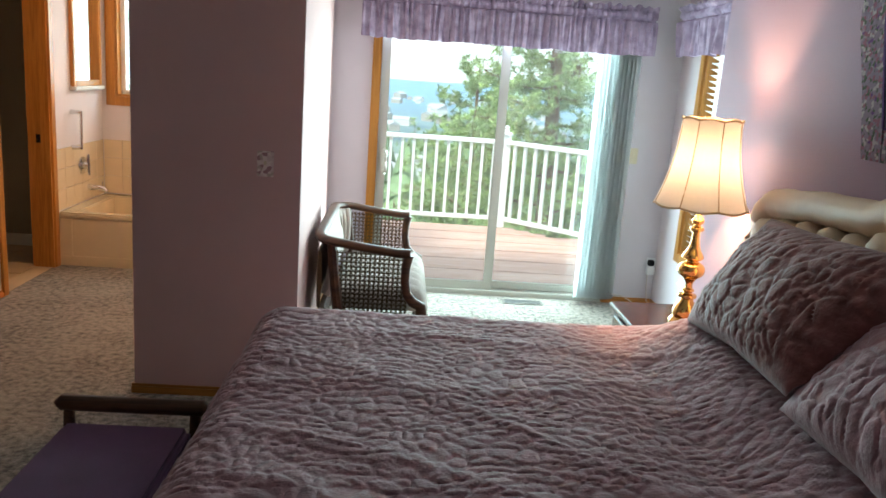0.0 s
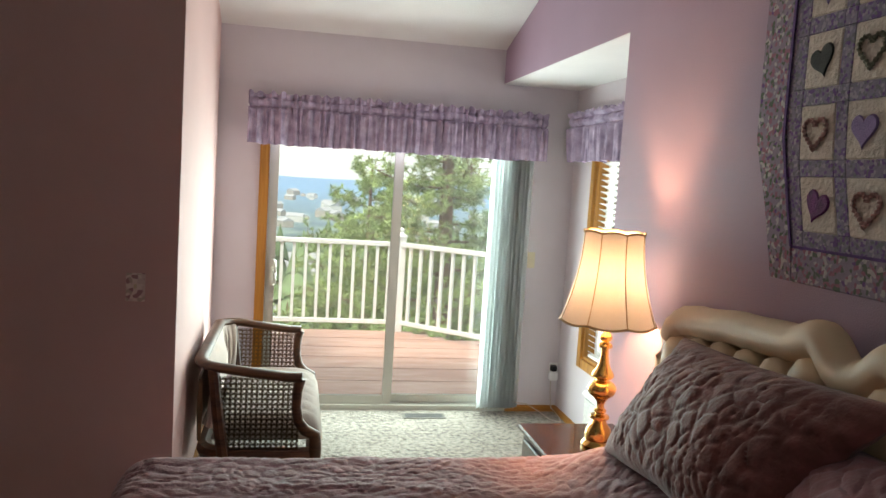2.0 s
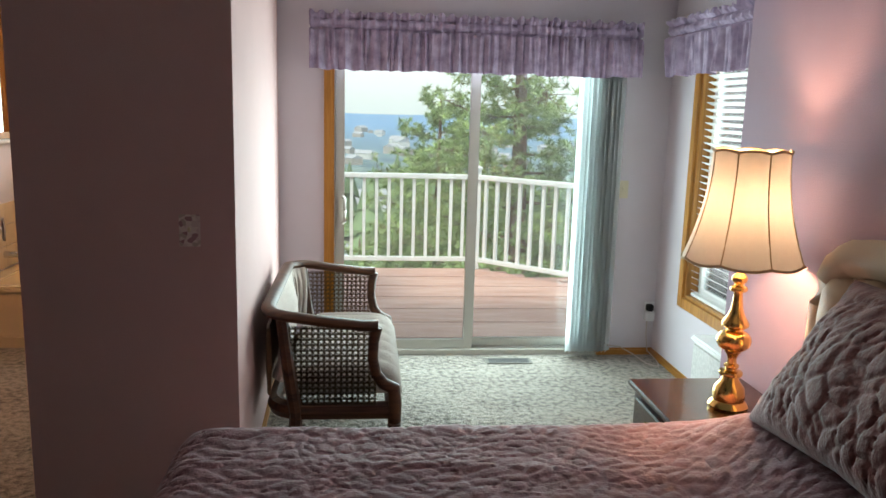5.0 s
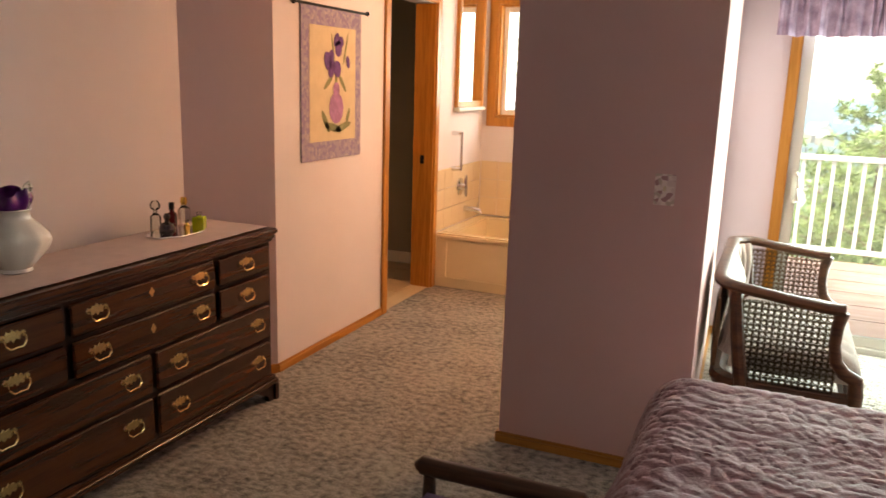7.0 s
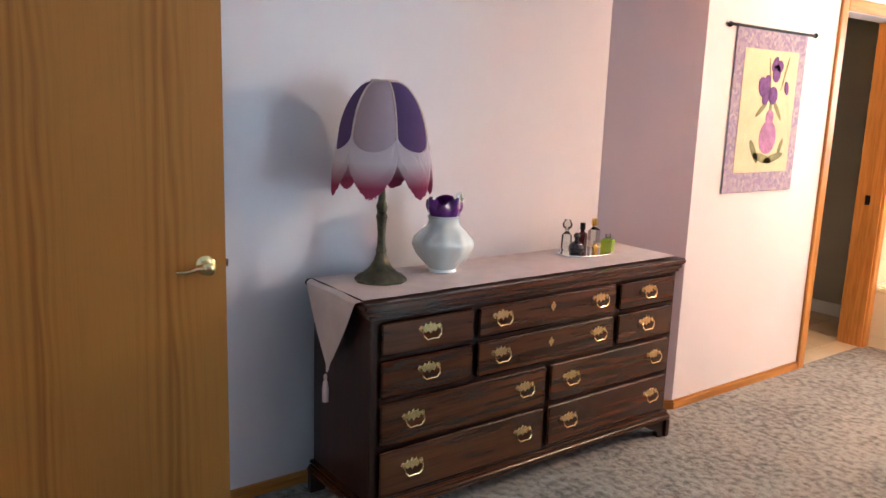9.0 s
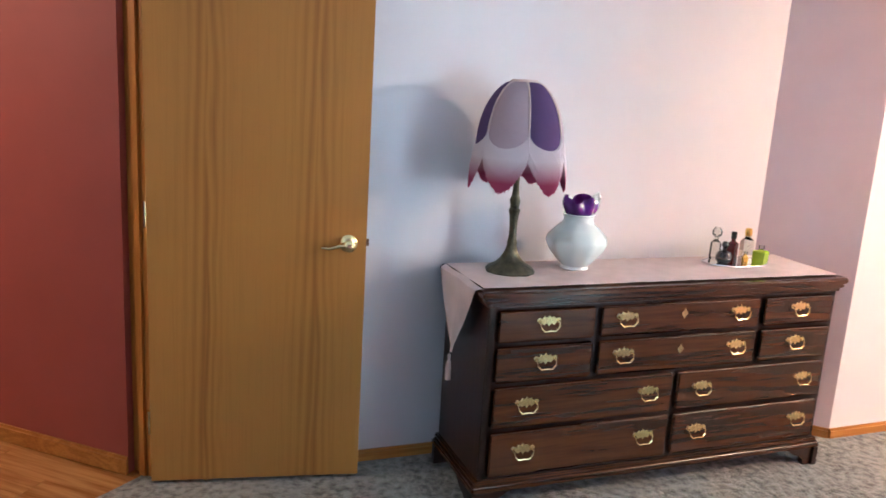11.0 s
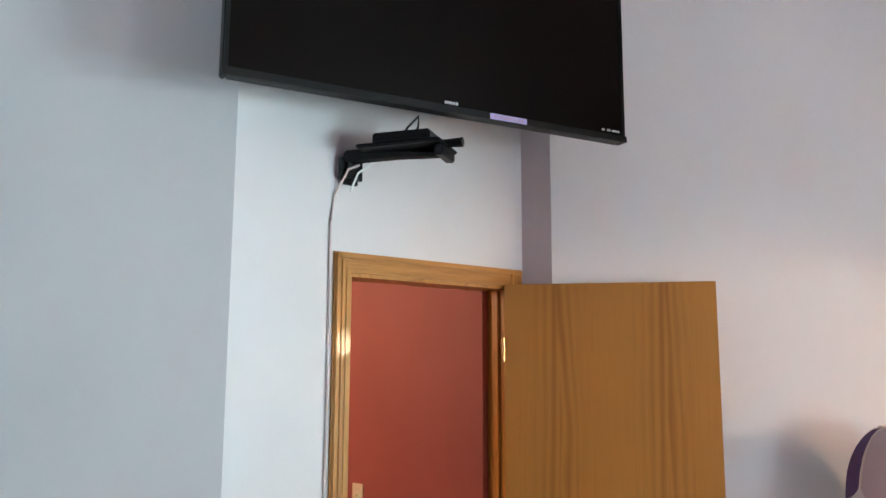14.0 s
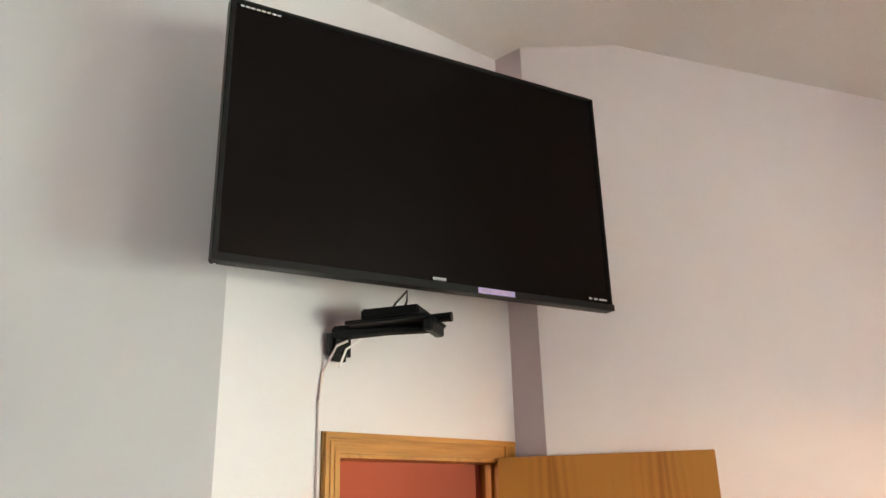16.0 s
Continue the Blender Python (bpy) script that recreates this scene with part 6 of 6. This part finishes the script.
def post(p):
    m = irl @ Matrix.Translation((p.x, p.y, 0))
    po = part("post", box(B(), -0.05, 0.05, -0.05, 0.05, -0.062, 0.99, m, 0.006), M_WHITEP, rl)
    part("cap", lathe(B(), [(0.07, 0.99), (0.07, 1.01), (0.03, 1.03), (0.022, 1.05), (0.03, 1.07), (0.02, 1.09), (0.001, 1.10)], 14, m), M_WHITEP, po, "turned white cap", True)


P2, P3 = Vector((3.36, 7.88)), Vector((5.15, 6.25))
run(Vector((-1.4, 8.70)), PC, 30)
run(PC, P2, 9)
run(P2, P3, 18)
for p in (Vector((-1.4, 8.70)), Vector((0.5, 8.70)), PC, P2, P3):
    post(p)


# ground, hills and town
def land(x, y):
    """Height of the land: a steep slope below the house, a broad valley, far hills."""
    r = math.hypot(x - 2, y - 8)
    h = -4.5 - 68 * sstep(6, 300, r)
    h += 42 * sstep(1300, 3300, r) * (0.55 + 0.45 * noise.noise(Vector((x * 0.0007, y * 0.0007, 5))) + 0.2 * noise.noise(Vector((x * 0.002, y * 0.002, 2))))
    return h + 0.5 * noise.noise(Vector((x * 0.05, y * 0.05, 0))) * sstep(10, 60, r)


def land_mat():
    m = mat("hazed_valley_woods", (0.07, 0.10, 0.055), 0.95, 0.5, 0.02, color2=(0.16, 0.19, 0.11))
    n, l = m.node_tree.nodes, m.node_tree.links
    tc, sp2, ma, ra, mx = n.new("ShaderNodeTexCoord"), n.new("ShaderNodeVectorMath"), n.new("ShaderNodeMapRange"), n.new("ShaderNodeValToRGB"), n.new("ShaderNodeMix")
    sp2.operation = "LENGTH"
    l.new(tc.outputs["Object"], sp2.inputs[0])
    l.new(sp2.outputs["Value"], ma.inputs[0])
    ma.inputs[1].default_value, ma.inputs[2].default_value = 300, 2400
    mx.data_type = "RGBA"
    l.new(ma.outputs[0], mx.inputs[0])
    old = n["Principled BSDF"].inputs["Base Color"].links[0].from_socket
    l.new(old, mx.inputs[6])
    # Far land blends to blue: distance haze painted into the base colour.
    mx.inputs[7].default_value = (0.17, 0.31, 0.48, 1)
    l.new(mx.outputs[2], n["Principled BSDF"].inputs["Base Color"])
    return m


b = B()
NRAD, NANG = 70, 120
rows = []
for i in range(NRAD + 1):
    r = 3.0 + 4600 * (i / NRAD) ** 3.2
    rows.append([b.verts.new((2 + r * math.cos(2 * math.pi * k / NANG), 8 + r * math.sin(2 * math.pi * k / NANG), land(2 + r * math.cos(2 * math.pi * k / NANG), 8 + r * math.sin(2 * math.pi * k / NANG)))) for k in range(NANG)])
for p, q3 in zip(rows, rows[1:]):
    for k in range(NANG):
        b.faces.new((p[k], p[(k + 1) % NANG], q3[(k + 1) % NANG], q3[k]))
b.faces.new(rows[0])
structure("ground", b, land_mat(), "wooded valley floor and hills with blue distance haze painted in", "ground", True)

rnd = random.Random(7)
M_HOUSE = [mat("pale_house_wall", (0.62, 0.60, 0.57), 0.8, 0.1, 0.3), mat("tan_house_wall", (0.45, 0.40, 0.36), 0.8, 0.1, 0.3)]
M_ROOFM = mat("grey_roof", (0.42, 0.42, 0.44), 0.8, 0.15, 0.4)


def far_house(x, y, w, dpt, h, turn):
    z = land(x, y)
    t = thing("house", "pale grey-roofed building among trees below the deck", "house", (x, y, z), turn, "valley buildings")
    part("wall", box(B(), -w / 2, w / 2, -dpt / 2, dpt / 2, -1.5, h), M_HOUSE[rnd.randrange(2)], t)
    part("roof", prism(B(), [(-dpt / 2 - 0.6, h), (dpt / 2 + 0.6, h), (0, h + dpt * 0.28)], -w / 2 - 0.6, w / 2 + 0.6, 0), M_ROOFM, t)


for i in range(80):
    r, a = rnd.uniform(950, 2300), radians(rnd.uniform(72, 104))
    s = rnd.uniform(0.8, 2.0)
    far_house(2 + r * math.cos(a), 8 + r * math.sin(a), 16 * s, 11 * s, 6 * s, rnd.uniform(0, 180))

far_house(-2.5, 38, 13, 10, 0.6, 8)

# trees
M_BARK = mat("pine_bark", (0.20, 0.125, 0.09), 0.9, 0.4, 9, 1.0, 40, stretch=(1, 1, 0.25))
M_NEEDLE = mat("pine_needles", (0.25, 0.37, 0.14), 0.6, 0.3, 1.6, color2=(0.42, 0.52, 0.22))
M_BUSH = mat("far_conifer", (0.12, 0.19, 0.10), 0.9, 0.5, 0.5, color2=(0.22, 0.31, 0.16))


def clump(b, c, rad, n, rg):
    """A tuft of long thin needles round a twig end."""
    for _ in range(n):
        d = Vector((rg.gauss(0, 1), rg.gauss(0, 1), rg.gauss(0.25, 0.8))).normalized()
        o = d.cross(Vector((rg.gauss(0, 1), rg.gauss(0, 1), rg.gauss(0, 1)))).normalized() * rad * 0.075
        p, e = c + d * rad * 0.08, c + d * rad * rg.uniform(0.6, 1.1)
        b.faces.new([b.verts.new(v) for v in (p - o, p + o, e)])


def pine(at, height, spreadr, seed, low=0.15, tufts=1.0, size=0.15):
    rg = random.Random(seed)
    t = thing("pine_tree", "tall green ponderosa pine beyond the deck", "tree", at, 0, "pines beyond the deck")
    tk = B()
    lean = Vector((rg.uniform(-0.3, 0.3), rg.uniform(-0.3, 0.3), 0))
    tube(tk, [Vector((0, 0, -0.6)) + lean * (k / 8) ** 2 + Vector((0, 0, (height + 0.6) * k / 8)) for k in range(9)], [0.20 * (height / 9) * (1 - 0.93 * k / 8) + 0.012 for k in range(9)], 9)
    cr = B()
    nb = int(height * 5)
    for i in range(nb):
        f = low + (1 - low) * (i / nb) ** 0.9
        z = height * f
        a = i * 2.4 + rg.uniform(-0.4, 0.4)
        L = spreadr * (1 - f) ** 0.65 * rg.uniform(0.55, 1.1) + 0.25
        base = lean * f * f + Vector((0, 0, z))
        dr2 = Vector((math.cos(a), math.sin(a), rg.uniform(0.0, 0.4)))
        pts2 = [base, base + dr2 * L * 0.5 + Vector((0, 0, -0.04 * L)), base + dr2 * L + Vector((0, 0, 0.1 * L))]
        tube(tk, pts2, [0.035 * (1 - f) + 0.012, 0.02 * (1 - f) + 0.008, 0.005], 5)
        for j in range(max(5, int(L * 22 * tufts))):
            u = rg.uniform(0.3, 1.05)
            p = pts2[0].lerp(pts2[1], u * 2) if u < 0.5 else pts2[1].lerp(pts2[2], min(1.0, u * 2 - 1))
            off = Vector((rg.gauss(0, 1), rg.gauss(0, 1), rg.gauss(0, 0.6))) * 0.16 * L * (0.4 + u)
            if off.length > 0.12 and rg.random() < 0.6:
                tube(tk, [p, p + off * 0.95], [0.007, 0.003], 3)
            clump(cr, p + off, size * rg.uniform(0.7, 1.25), 26, rg)
    part("trunk", tk, M_BARK, t, "", True)
    part("crown", cr, M_NEEDLE, t, "long-needled green crown")
    return t


def plant(x, y, *a, **k):
    return pine((x, y, land(x, y)), *a, **k)


plant(4.05, 14.2, 10.5, 2.3, 3, low=0.2, tufts=2.3)
plant(2.75, 16.4, 6.3, 1.9, 5, low=0.25, tufts=2.3)
plant(6.9, 11.8, 10.0, 2.4, 11, low=0.15)
plant(7.8, 8.6, 9.0, 2.2, 33, low=0.3, tufts=0.6)
plant(-2.9, 10.2, 9.5, 2.0, 41, low=0.35, tufts=0.6)
for i, (x, y, top) in enumerate(((2.1, 17.5, -0.9), (3.4, 18.5, -0.4), (4.6, 17.0, -0.2), (5.6, 18.5, 0.3), (1.2, 19.5, -1.6), (2.7, 20.5, -0.8), (0.2, 22.0, -2.0))):
    plant(x, y, top - land(x, y), 1.5, 60 + i, low=0.1, tufts=0.6, size=0.2)

# woods on the slope and in the valley
b = B()
rg = random.Random(99)
for i in range(1500):
    r, a = 22 + 900 * rg.random() ** 2, radians(rg.uniform(50, 135))
    x, y = 2 + r * math.cos(a), 8 + r * math.sin(a)
    h = rg.uniform(4, 9) * (0.6 if r < 60 else 1)
    z = land(x, y)
    if r < 60 and z + h > -1.2:
        h = max(1.5, -1.2 - z)
    wd = h * rg.uniform(0.22, 0.34)
    for k in range(4):
        z0 = z + h * (0.08 + 0.22 * k)
        ra = wd * (1 - 0.22 * k)
        ring = [b.verts.new((x + ra * rg.uniform(0.7, 1.15) * math.cos(j * 1.047 + k), y + ra * rg.uniform(0.7, 1.15) * math.sin(j * 1.047 + k), z0 + rg.uniform(-0.05, 0.05) * h)) for j in range(6)]
        tip = b.verts.new((x, y, z0 + h * 0.36))
        for j in range(6):
            b.faces.new((ring[j], ring[(j + 1) % 6], tip))
tagged(part("woods", b, M_BUSH), "dark green conifer woods filling the valley", "woods", kind="stuff")

# ---------------------------------------------------------------- pieces of floors and walls
ft = bpy.data.objects["floor_toilet_room"]
tile_me = None
for i in range(4):
    for j in range(6):
        x, y = -2.44 + i * 0.31, 4.68 + j * 0.31
        if tile_me is None:
            o = part("tile", box(B(), -0.15, 0.15, -0.15, 0.15, 0.0, 0.004), M_FTILE, ft)
            tile_me = o.data
        else:
            o = new("tile", tile_me)
            o.parent = ft
        o.location = (x, y, 0.0032)
tile2 = None
for wname, m0, n in (("wall_tapestry", Matrix.Translation((XT, 5.775, 0)) @ Matrix.Rotation(radians(90), 4, "Z"), 6), ("wall_bath_north", Matrix.Translation((-1.215, 6.70, 0)), 8)):
    wob = bpy.data.objects[wname]
    for i in range(n):
        for j in range(3):
            if tile2 is None:
                o = part("tile", box(B(), 0.0015, 0.1505, -0.008, -0.0005, 0.0015, 0.1505, None, 0.0015, 1), M_TILE, wob)
                tile2 = o.data
            else:
                o = new("tile", tile2)
                o.parent = wob
            o.matrix_local = m0 @ Matrix.Translation((i * 0.152, 0, 0.41 + j * 0.152))
fh = bpy.data.objects["floor_hall"]
me = {}
mrot = Matrix.Translation((-2.0, 0.6, 0)) @ Matrix.Rotation(math.atan2(rd.y, rd.x), 4, "Z")
rnd = random.Random(4)
for i in range(24):
    x = -1.0
    while x < 3.4:
        L = rnd.choice((0.3, 0.6, 0.9))
        ends = [(mrot @ Vector((x + u, 0.02 + i * 0.0575 + v, 0))).xy for u in (0, L) for v in (0, 0.057)]
        if max((e - CT).dot(NB) for e in ends) > -0.062 or min((e - rw0).dot(Vector((-rd.y, rd.x))) for e in ends) < 0:
            x += L
            continue
        if L not in me:
            o = part("plank", box(B(), 0.001, L - 0.001, 0.0006, 0.0566, -0.004, -0.001), M_FLOORWOOD, fh)
            me[L] = o.data
        else:
            o = new("plank", me[L])
            o.parent = fh
        o.matrix_local = mrot @ Matrix.Translation((x, 0.02 + i * 0.0575, 0.0))
        x += L
